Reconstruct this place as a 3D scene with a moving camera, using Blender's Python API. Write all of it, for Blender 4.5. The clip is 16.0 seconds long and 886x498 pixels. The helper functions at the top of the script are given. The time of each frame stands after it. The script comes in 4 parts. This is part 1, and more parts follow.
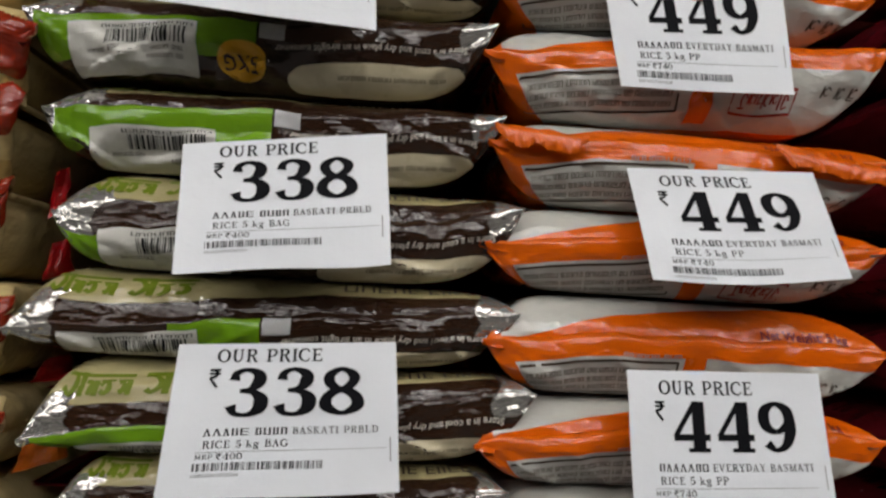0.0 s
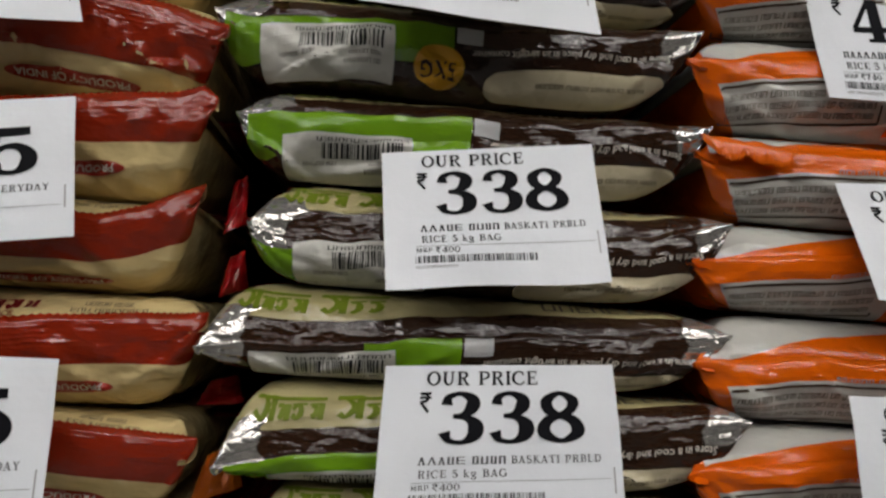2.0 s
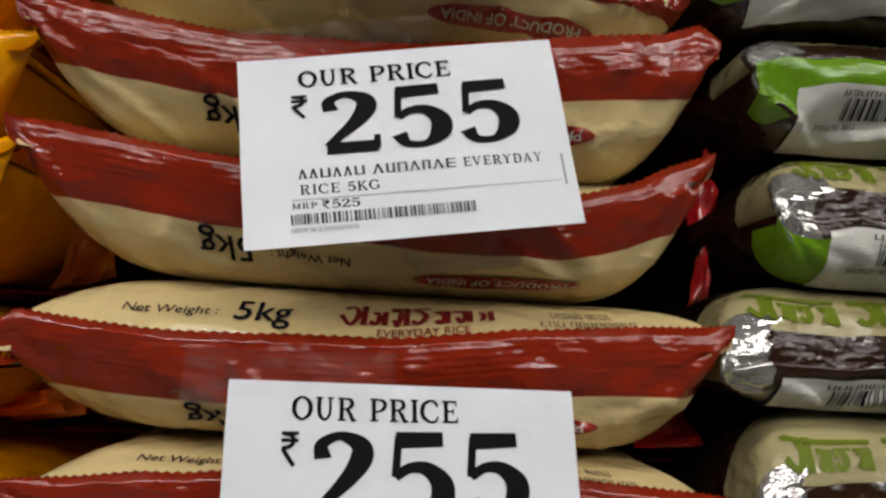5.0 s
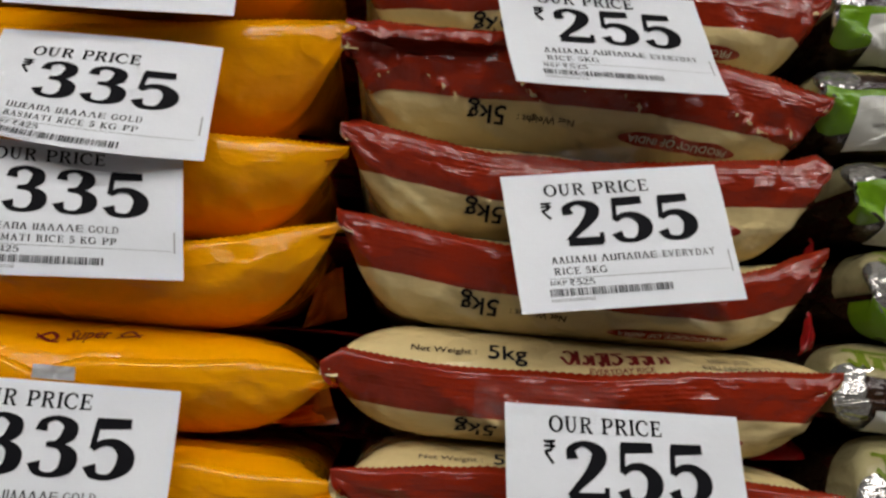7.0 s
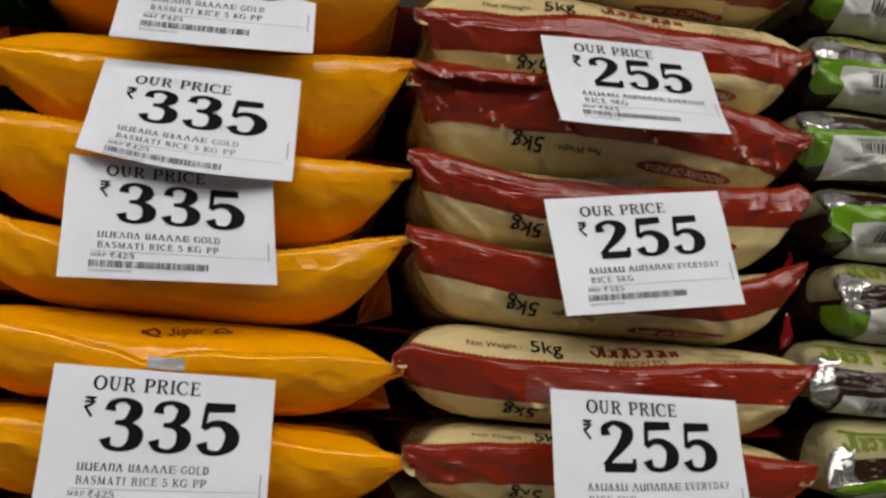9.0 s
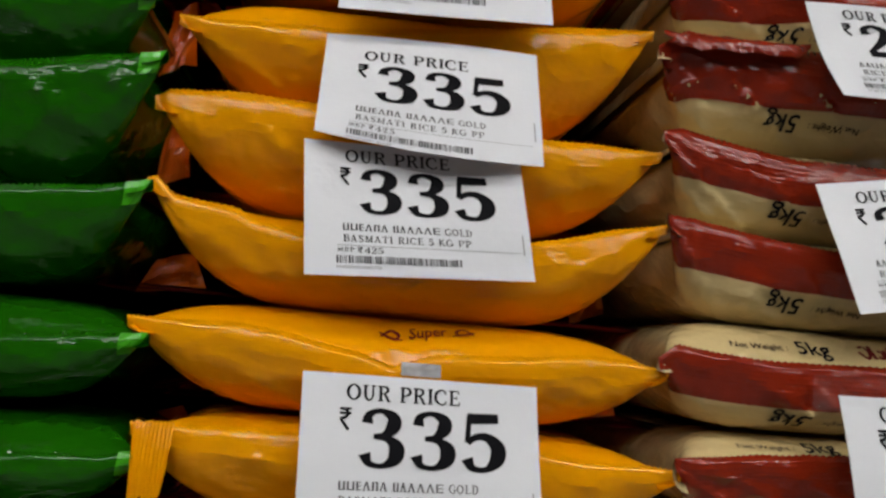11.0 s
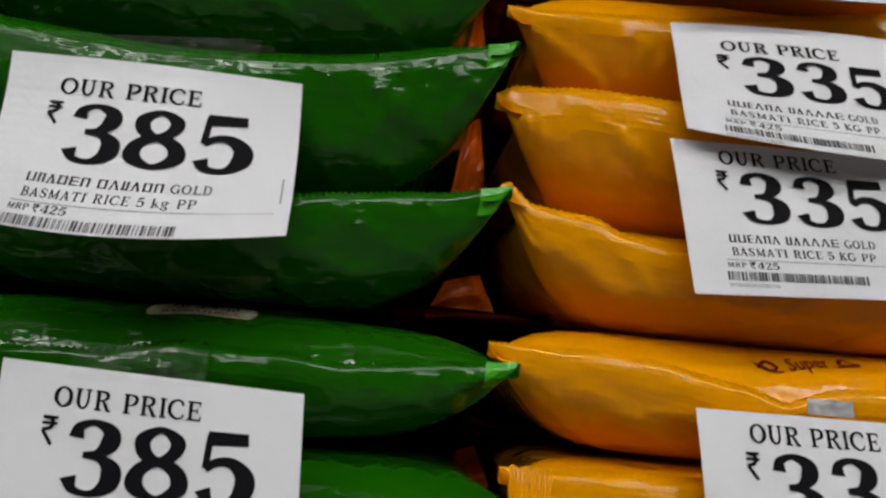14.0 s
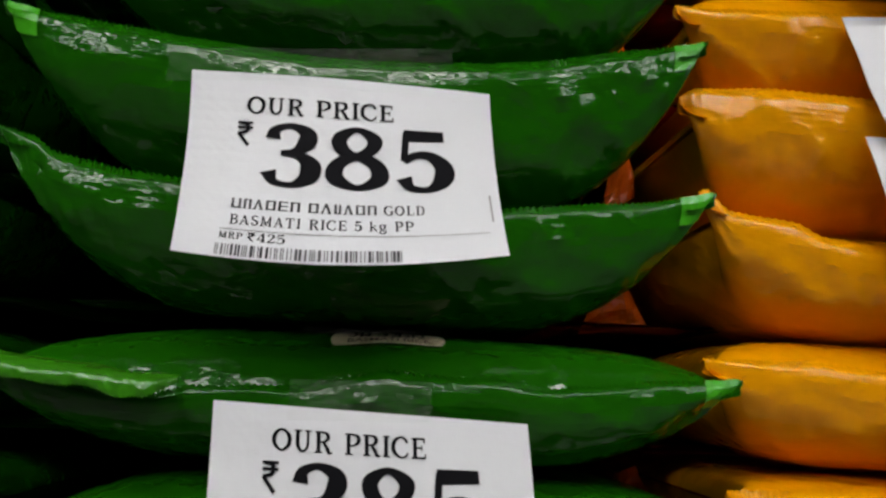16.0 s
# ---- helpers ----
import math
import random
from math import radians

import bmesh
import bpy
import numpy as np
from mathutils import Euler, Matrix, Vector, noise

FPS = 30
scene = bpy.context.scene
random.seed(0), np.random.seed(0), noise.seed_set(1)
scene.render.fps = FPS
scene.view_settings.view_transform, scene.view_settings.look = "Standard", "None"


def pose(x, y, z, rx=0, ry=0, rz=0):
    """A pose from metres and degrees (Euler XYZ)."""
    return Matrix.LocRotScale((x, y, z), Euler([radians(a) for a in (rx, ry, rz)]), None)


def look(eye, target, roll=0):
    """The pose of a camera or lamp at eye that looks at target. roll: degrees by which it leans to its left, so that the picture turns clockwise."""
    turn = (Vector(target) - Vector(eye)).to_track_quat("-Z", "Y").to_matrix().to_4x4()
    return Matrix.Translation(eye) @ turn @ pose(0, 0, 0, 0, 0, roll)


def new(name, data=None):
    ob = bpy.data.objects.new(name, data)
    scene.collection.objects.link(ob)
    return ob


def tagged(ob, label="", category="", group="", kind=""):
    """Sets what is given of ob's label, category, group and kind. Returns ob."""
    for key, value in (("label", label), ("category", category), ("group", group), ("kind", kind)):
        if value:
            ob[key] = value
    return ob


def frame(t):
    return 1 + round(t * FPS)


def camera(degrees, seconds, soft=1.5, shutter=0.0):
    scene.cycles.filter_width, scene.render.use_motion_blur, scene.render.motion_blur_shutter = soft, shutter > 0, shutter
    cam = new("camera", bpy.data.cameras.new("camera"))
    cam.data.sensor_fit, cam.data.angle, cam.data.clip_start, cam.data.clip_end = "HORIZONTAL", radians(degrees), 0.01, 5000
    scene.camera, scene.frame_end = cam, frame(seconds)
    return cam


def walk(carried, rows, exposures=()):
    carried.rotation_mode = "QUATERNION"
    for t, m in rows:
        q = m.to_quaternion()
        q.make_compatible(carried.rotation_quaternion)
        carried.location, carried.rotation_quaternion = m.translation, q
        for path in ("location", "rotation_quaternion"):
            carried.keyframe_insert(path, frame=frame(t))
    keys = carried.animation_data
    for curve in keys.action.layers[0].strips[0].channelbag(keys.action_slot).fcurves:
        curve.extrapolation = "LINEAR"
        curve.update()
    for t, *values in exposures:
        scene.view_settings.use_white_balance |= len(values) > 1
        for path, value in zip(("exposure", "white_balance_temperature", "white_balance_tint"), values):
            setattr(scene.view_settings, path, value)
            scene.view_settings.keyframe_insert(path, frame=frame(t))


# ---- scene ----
# ---- camera and its walk ----
cam = camera(63.66, 16.0, soft=2.6)
PATH = [
    (0, (0.4174, -0.4874, 1.3327), (0.5045, 0.5059, 1.4079), 3.65),
    (0.5, (0.3919, -0.5073, 1.3323), (0.4842, 0.4847, 1.4184), 3.71),
    (1, (0.3611, -0.4902, 1.3259), (0.4604, 0.4998, 1.4259), 3.88),
    (1.5, (0.3278, -0.4718, 1.3250), (0.4272, 0.5179, 1.4282), 4.03),
    (2, (0.2811, -0.4466, 1.3216), (0.3728, 0.5435, 1.4283), 4.05),
    (2.5, (0.2237, -0.4011, 1.3161), (0.3137, 0.5890, 1.4241), 4.10),
    (3, (0.1810, -0.3699, 1.3120), (0.2662, 0.6204, 1.4223), 4.10),
    (3.5, (0.1497, -0.3483, 1.3099), (0.2220, 0.6433, 1.4177), 4.15),
    (4, (0.1128, -0.3247, 1.3061), (0.1795, 0.6665, 1.4203), 4.04),
    (4.5, (0.0741, -0.3069, 1.3033), (0.1299, 0.6844, 1.4224), 3.92),
    (5, (0.0304, -0.3109, 1.3040), (0.0839, 0.6792, 1.4338), 3.57),
    (5.2, (0.0160, -0.3200, 1.3040), (0.0545, 0.6690, 1.4480), 3.60),
    (7.3, (-0.1168, -0.4528, 1.3049), (-0.0493, 0.5328, 1.4595), 5.38),
    (7.5, (-0.1196, -0.4641, 1.3072), (-0.0501, 0.5224, 1.4557), 5.49),
    (8, (-0.1364, -0.4945, 1.3058), (-0.0431, 0.4905, 1.4505), 5.62),
    (8.2, (-0.1443, -0.5075, 1.3039), (-0.0331, 0.4753, 1.4511), 5.61),
    (10.3, (-0.2867, -0.4749, 1.2974), (-0.1433, 0.5043, 1.4407), 5.17),
    (10.5, (-0.3013, -0.4639, 1.2963), (-0.1678, 0.5176, 1.4337), 5.09),
    (11, (-0.3460, -0.4326, 1.2922), (-0.2267, 0.5508, 1.4292), 4.94),
    (11.5, (-0.3821, -0.4083, 1.2863), (-0.2767, 0.5759, 1.4281), 4.55),
    (12, (-0.4203, -0.3845, 1.2821), (-0.3264, 0.6008, 1.4248), 4.39),
    (12.5, (-0.4473, -0.3685, 1.2798), (-0.3652, 0.6178, 1.4226), 4.35),
    (13, (-0.4790, -0.3614, 1.2784), (-0.4084, 0.6250, 1.4270), 4.70),
    (13.5, (-0.5016, -0.3582, 1.2780), (-0.4397, 0.6260, 1.4439), 5.03),
    (14, (-0.5230, -0.3535, 1.2753), (-0.4706, 0.6292, 1.4528), 5.14),
    (14.5, (-0.5453, -0.3495, 1.2750), (-0.4982, 0.6321, 1.4598), 5.09),
    (15, (-0.5707, -0.3438, 1.2748), (-0.5126, 0.6358, 1.4673), 4.80),
    (15.5, (-0.5974, -0.3360, 1.2764), (-0.5222, 0.6415, 1.4737), 3.75),
    (16, (-0.6283, -0.3255, 1.2752), (-0.5575, 0.6530, 1.4691), 2.54),
]
walk(cam, [(t, look(eye, target, roll)) for t, eye, target, roll in PATH], exposures=[(0, -0.10), (1.5, -0.15), (2.5, -0.26), (3.5, -0.24), (5, 0.0), (7.4, -0.08), (8.2, -0.08), (10.5, -0.07), (11, -0.13), (12, -0.32), (12.7, -0.28), (13.5, -0.22), (14.5, -0.20), (15.5, -0.12), (16, -0.08)])

# ---- world ----
world = bpy.data.worlds.new("shop_world")
scene.world = world
world.use_nodes = True
world.node_tree.nodes["Background"].inputs[0].default_value = (0.8, 0.9, 1.0, 1)
world.node_tree.nodes["Background"].inputs[1].default_value = 0.02
LAMP_POWER = 19.5

# ---- materials ----
def srgb(r, g, b):
    return tuple(((c / 255 + 0.055) / 1.055) ** 2.4 if c > 10 else c / 255 / 12.92 for c in (r, g, b)) + (1.0,)


class Nodes:
    """A small builder of node materials."""

    def __init__(self, name):
        self.mat = bpy.data.materials.new(name)
        self.mat.use_nodes = True
        self.tree = self.mat.node_tree
        self.bsdf = self.tree.nodes["Principled BSDF"]

    def add(self, kind, **values):
        n = self.tree.nodes.new(kind)
        for k, v in values.items():
            n.inputs[k.replace("_", " ")].default_value = v
        return n

    def link(self, a, b):
        self.tree.links.new(a, b)

    def math(self, op, a, b=0.0):
        n = self.tree.nodes.new("ShaderNodeMath")
        n.operation = op
        for i, v in enumerate((a, b)):
            if hasattr(v, "is_output"):
                self.link(v, n.inputs[i])
            else:
                n.inputs[i].default_value = v
        return n.outputs[0]

    def mix(self, fac, a, b, blend="MIX"):
        n = self.tree.nodes.new("ShaderNodeMix")
        n.data_type, n.blend_type = "RGBA", blend
        for i, v in ((0, fac), (6, a), (7, b)):
            if hasattr(v, "is_output"):
                self.link(v, n.inputs[i])
            else:
                n.inputs[i].default_value = v
        return n.outputs[2]

    def noise(self, scale, detail=3.0, stretch=(1, 1, 1), rough=0.5):
        co = self.tree.nodes.new("ShaderNodeTexCoord")
        mp = self.tree.nodes.new("ShaderNodeMapping")
        mp.inputs["Scale"].default_value = stretch
        self.link(co.outputs["Object"], mp.inputs[0])
        n = self.add("ShaderNodeTexNoise", Scale=scale, Detail=detail, Roughness=rough)
        self.link(mp.outputs[0], n.inputs["Vector"])
        return n.outputs["Fac"]

    def bump(self, height, strength, distance):
        n = self.add("ShaderNodeBump", Strength=strength, Distance=distance)
        self.link(height, n.inputs["Height"])
        self.link(n.outputs[0], self.bsdf.inputs["Normal"])

    def set(self, **values):
        for k, v in values.items():
            sock = self.bsdf.inputs[k.replace("_", " ")]
            if hasattr(v, "is_output"):
                self.link(v, sock)
            else:
                sock.default_value = v


def plain(name, color, rough=0.6, metal=0.0, grain=0.06, scale=40.0, bump=0.1, shine=0.5):
    n = Nodes(name)
    f = n.noise(scale)
    lo = tuple(c * (1 - grain * 2) for c in color[:3]) + (1,)
    hi = tuple(min(1, c * (1 + grain)) for c in color[:3]) + (1,)
    n.set(Base_Color=n.mix(f, lo, hi), Roughness=rough, Metallic=metal, Specular_IOR_Level=shine)
    if bump:
        n.bump(n.noise(scale * 4), bump, 0.002)
    return n.mat


def film(name, bands, rough=0.3, crinkle=0.35, painted_glint=0.0, slant=0.0, ends=None, coat=0.0, diag=None, shine=0.5, crimping=0.012):
    """Printed plastic film. bands: (from v in metres, colour) along the film, v = 0 at the sealed edge, positive down the front."""
    n = Nodes(name)
    uv = n.tree.nodes.new("ShaderNodeUVMap")
    sep = n.tree.nodes.new("ShaderNodeSeparateXYZ")
    n.link(uv.outputs[0], sep.inputs[0])
    u, v = sep.outputs[0], sep.outputs[1]
    if slant:
        v = n.math("ADD", v, n.math("MULTIPLY", n.math("SUBTRACT", u, 0.5), slant))
    ramp = n.tree.nodes.new("ShaderNodeValToRGB")
    ramp.color_ramp.interpolation = "CONSTANT"
    while len(ramp.color_ramp.elements) < len(bands):
        ramp.color_ramp.elements.new(0.5)
    for e, (at, c) in zip(ramp.color_ramp.elements, bands):
        e.position, e.color = min(1, max(0, (at + 0.1) / 0.2)), c
    n.link(n.math("DIVIDE", n.math("ADD", v, 0.1), 0.2), ramp.inputs[0])
    col = ramp.outputs[0]
    if diag:
        over = n.math("GREATER_THAN", n.math("ADD", v, n.math("MULTIPLY", u, 0.05)), -0.004)
        under = n.math("LESS_THAN", v, 0.017)
        col = n.mix(n.math("MULTIPLY", over, under), col, diag)
    if ends:
        left = n.math("LESS_THAN", n.math("ADD", u, n.math("MULTIPLY", v, -1.2)), ends[0])
        col = n.mix(left, col, ends[1])
    # worn print: slightly paler where creased, darker smudges
    crease = n.noise(13, 4, (1, 1, 2.0), 0.55)
    fine = n.noise(190, 3)
    col = n.mix(n.math("MULTIPLY", n.math("SUBTRACT", crease, 0.35), 0.35), col, n.mix(1.0, col, (1.35, 1.35, 1.35, 1), "MULTIPLY"))
    col = n.mix(0.10, col, n.mix(fine, (0.25, 0.25, 0.25, 1), (1, 1, 1, 1)), "MULTIPLY")
    metal = 0.0
    # highlights put into the colour: silver-white patches by the ends of the seal
    if painted_glint:
        end = n.math("GREATER_THAN", n.math("ADD", n.math("ABSOLUTE", n.math("SUBTRACT", u, 0.5)), n.math("MULTIPLY", n.math("SUBTRACT", crease, 0.5), 0.22)), 0.5 - painted_glint)
        near = n.math("LESS_THAN", n.math("ABSOLUTE", n.math("ADD", v, 0.004)), 0.02)
        mask = n.math("MULTIPLY", end, near)
        col = n.mix(mask, col, (0.5, 0.48, 0.45, 1))
        metal = n.math("MULTIPLY", mask, 0.75)
    n.set(Base_Color=col, Metallic=metal, Coat_Weight=coat, Coat_Roughness=0.12, Specular_IOR_Level=shine)
    n.set(Roughness=n.math("ADD", n.math("MULTIPLY", n.noise(60, 2), 0.16), rough - 0.15))
    vor = n.add("ShaderNodeTexVoronoi", Scale=15.0)
    vor.feature = "DISTANCE_TO_EDGE"
    co = n.tree.nodes.new("ShaderNodeTexCoord")
    warp = n.add("ShaderNodeTexNoise", Scale=9.0, Detail=3.0)
    n.link(co.outputs["Object"], warp.inputs["Vector"])
    n.link(n.mix(0.16, co.outputs["Object"], warp.outputs["Color"]), vor.inputs["Vector"])
    folds = n.math("POWER", n.math("SUBTRACT", 1.0, n.math("ABSOLUTE", n.math("MULTIPLY", n.math("SUBTRACT", n.noise(11, 2, (1.0, 1.0, 1.7), 0.5), 0.5), 5.0))), 4.0)
    folds = n.math("MAXIMUM", folds, 0.0)
    facets = n.math("MINIMUM", n.math("MULTIPLY", vor.outputs["Distance"], 3.0), 0.5)
    height = n.math("ADD", n.math("ADD", n.math("MULTIPLY", crease, 0.8), n.math("MULTIPLY", folds, 0.10)), n.math("ADD", n.math("MULTIPLY", facets, 0.12), n.math("MULTIPLY", fine, 0.03)))
    # crimped lines along the seal
    crimp = n.math("MULTIPLY", n.math("SINE", n.math("MULTIPLY", v, 1900.0)), n.math("LESS_THAN", n.math("ABSOLUTE", n.math("SUBTRACT", v, 0.009)), 0.0125))
    height = n.math("ADD", height, n.math("MULTIPLY", n.math("MULTIPLY", crimp, n.math("ADD", crease, -0.2)), crimping))
    n.bump(height, crinkle, 0.02)
    return n.mat


CREAM, RED, BROWN = (0.62, 0.485, 0.235, 1), (0.24, 0.018, 0.005, 1), (0.028, 0.012, 0.006, 1)
ORANGE, PALE, YELLOW = (0.66, 0.108, 0.002, 1), (0.50, 0.49, 0.45, 1), (0.80, 0.318, 0.0005, 1)
GREEN, LIME, BRIGHT = (0.009, 0.100, 0.001, 1), (0.135, 0.28, 0.008, 1), (0.05, 0.36, 0.008, 1)
M_RED = film("red_cream_film", [(-0.1, CREAM), (-0.001, RED), (0.033, CREAM)], 0.22, 0.5, crimping=0.024)
M_BROWN = film("brown_cream_film", [(-0.1, BROWN), (-0.060, (0.38, 0.33, 0.17, 1)), (-0.017, BROWN)], 0.17, 0.62, painted_glint=0.09, coat=0.15)
M_ORANGE = film("orange_white_film", [(-0.1, PALE), (0.07, ORANGE)], 0.22, 0.4, diag=ORANGE, ends=(0.055, ORANGE))
M_YELLOW = film("yellow_film", [(-0.1, YELLOW), (0.0, YELLOW)], 0.21, 0.30, shine=0.32)
M_GREEN = film("green_film", [(-0.1, GREEN), (0.0, GREEN)], 0.17, 0.32, shine=0.4)
M_MAROON = film("dark_pink_film", [(-0.1, (0.20, 0.012, 0.022, 1)), (-0.02, (0.42, 0.16, 0.18, 1)), (0.0, (0.20, 0.012, 0.022, 1))], 0.3, 0.35)
M_BACKRED = film("crimson_film", [(-0.1, (0.30, 0.01, 0.012, 1)), (-0.02, (0.45, 0.10, 0.01, 1)), (0.01, (0.30, 0.01, 0.012, 1))], 0.25, 0.5)
M_GREENFOLD = film("pale_green_film", [(-1, (0.035, 0.20, 0.006, 1)), (0, (0.035, 0.20, 0.006, 1))], 0.20, 0.4)
M_REDBAND = film("red_band_print", [(-1, RED), (0, RED)], 0.22, 0.5)
M_LIME = film("lime_print", [(-1, LIME), (0, LIME)], 0.3, 0.3)
M_BRIGHT = film("bright_green_print", [(-1, BRIGHT), (0, BRIGHT)], 0.3, 0.2)
M_LABEL = film("white_print", [(-1, (0.60, 0.59, 0.54, 1)), (0, (0.60, 0.59, 0.54, 1))], 0.36, 0.3)
M_CREAMPRINT = film("cream_print", [(-1, (0.60, 0.53, 0.36, 1)), (0, (0.60, 0.53, 0.36, 1))], 0.36, 0.25)
M_SQUARE = film("grey_print", [(-1, (0.42, 0.42, 0.42, 1)), (0, (0.42, 0.42, 0.42, 1))], 0.36, 0.2)
M_ORANGEPRINT = film("orange_print", [(-1, ORANGE), (0, ORANGE)], 0.32, 0.25)
M_REDPRINT = film("red_print", [(-1, (0.27, 0.02, 0.012, 1)), (0, (0.27, 0.02, 0.012, 1))], 0.34, 0.2)
M_GOLD = film("gold_print", [(-1, (0.70, 0.36, 0.02, 1)), (0, (0.70, 0.36, 0.02, 1))], 0.34, 0.2)
M_SCRAPRED = film("bright_red_film", [(-1, (0.32, 0.006, 0.008, 1)), (0, (0.32, 0.006, 0.008, 1))], 0.25, 0.5)
M_THININK = plain("thin_grey_ink", (0.085, 0.085, 0.092, 1), 0.6, bump=0, shine=0.05)
M_INK = plain("black_ink", (0.007, 0.007, 0.009, 1), 0.6, bump=0, shine=0.05)
M_FAINT = plain("grey_ink", (0.30, 0.30, 0.31, 1), 0.6, bump=0, shine=0.12)
M_DARKPRINT = plain("dark_print", (0.05, 0.03, 0.02, 1), 0.4, bump=0, shine=0.12)
M_MAROONPRINT = plain("maroon_print", (0.16, 0.012, 0.01, 1), 0.4, bump=0, shine=0.12)
M_OLIVE = plain("olive_print", (0.13, 0.17, 0.012, 1), 0.4, bump=0, shine=0.12)
M_PALEPRINT = plain("pale_print", (0.55, 0.52, 0.46, 1), 0.4, bump=0, shine=0.12)


def paper():
    n = Nodes("card_paper")
    f = n.noise(9, 4)
    n.set(Base_Color=n.mix(f, (0.69, 0.71, 0.75, 1), (0.75, 0.77, 0.81, 1)), Roughness=0.55)
    n.bump(n.noise(30, 4), 0.12, 0.01)
    return n.mat


def tape():
    n = Nodes("clear_tape")
    n.set(Base_Color=(0.9, 0.88, 0.86, 1), Roughness=0.12, Alpha=n.math("MULTIPLY", n.math("POWER", n.noise(60, 3, (2, 1, 3)), 2.0), 0.06))
    n.bump(n.noise(45, 4, (2, 1, 3)), 0.8, 0.012)
    return n.mat


def glow():
    n = Nodes("lamp_glow")
    n.set(Base_Color=(0.9, 0.9, 0.9, 1), Emission_Color=(1.0, 0.97, 0.93, 1), Emission_Strength=LAMP_POWER)
    return n.mat


M_PAPER, M_TAPE, M_GLOW = paper(), tape(), glow()
M_WALL = plain("painted_wall", (0.05, 0.047, 0.045, 1), 0.8, scale=6)
M_SHELF = plain("dark_shelf_metal", (0.03, 0.03, 0.032, 1), 0.5, metal=0.3, scale=14)
M_FLOOR = plain("floor_tile", (0.12, 0.115, 0.11, 1), 0.4, scale=5)
M_CEIL = plain("ceiling_paint", (0.3, 0.3, 0.3, 1), 0.9, scale=8)
M_HOUSING = plain("white_metal", (0.7, 0.7, 0.7, 1), 0.4)


# ---- building helpers ----
def mesh_of(name, verts, faces, material, smooth=False, uvs=None):
    me = bpy.data.meshes.new(name)
    me.from_pydata([tuple(v) for v in verts], [], faces)
    if material:
        me.materials.append(material)
    if smooth:
        me.polygons.foreach_set("use_smooth", [True] * len(me.polygons))
    if uvs is not None:
        layer = me.uv_layers.new(name="UVMap")
        idx = np.zeros(len(me.loops), dtype=np.int32)
        me.loops.foreach_get("vertex_index", idx)
        layer.data.foreach_set("uv", np.asarray(uvs, dtype=np.float32)[idx].ravel())
    me.update()
    return me


def piece(name, verts, faces, material, parent=None, label="", smooth=False, uvs=None):
    ob = new(name, mesh_of(name, verts, faces, material, smooth, uvs))
    if parent:
        ob.parent = parent
    return tagged(ob, label)


def box(name, lo, hi, material, bevel=0.003, parent=None):
    bm = bmesh.new()
    bmesh.ops.create_cube(bm, size=1.0)
    for v in bm.verts:
        v.co = Vector([l + (h - l) * (c + 0.5) for l, h, c in zip(lo, hi, v.co)])
    if bevel:
        bmesh.ops.bevel(bm, geom=bm.edges[:], offset=bevel, segments=2, affect="EDGES")
    me = bpy.data.meshes.new(name)
    bm.to_mesh(me)
    bm.free()
    me.materials.append(material)
    ob = new(name, me)
    if parent:
        ob.parent = parent
    return ob


# Flat shapes as (verts 2D, faces), in boxes 1 high with y up
def ribbon(points, steps=7):
    """A stroke through (x, y, width) points, smoothed, as a flat strip."""
    p = np.array(points, float)
    if len(p) > 2:
        q = np.vstack([2 * p[0] - p[1], p, 2 * p[-1] - p[-2]])
        if np.allclose(p[0], p[-1]):
            q[0], q[-1] = p[-2], p[1]
        out = []
        for i in range(1, len(q) - 2):
            for s in np.arange(steps) / steps:
                a, b, c, d = q[i - 1], q[i], q[i + 1], q[i + 2]
                out.append(0.5 * (2 * b + (c - a) * s + (2 * a - 5 * b + 4 * c - d) * s * s + (3 * b - a - 3 * c + d) * s ** 3))
        out.append(q[-2])
        p = np.array(out)
    tan = np.gradient(p[:, :2], axis=0)
    tan /= np.linalg.norm(tan, axis=1, keepdims=True) + 1e-9
    nor = np.stack([-tan[:, 1], tan[:, 0]], 1) * p[:, 2:3] / 2
    n = len(p)
    return np.vstack([p[:, :2] + nor, p[:, :2] - nor]), [(i, i + 1, n + i + 1, n + i) for i in range(n - 1)]


def joined(shapes):
    verts, faces = [], []
    for v, f in shapes:
        k = len(verts)
        verts.extend(np.asarray(v).tolist())
        faces.extend(tuple(i + k for i in t) for t in f)
    return np.array(verts), faces


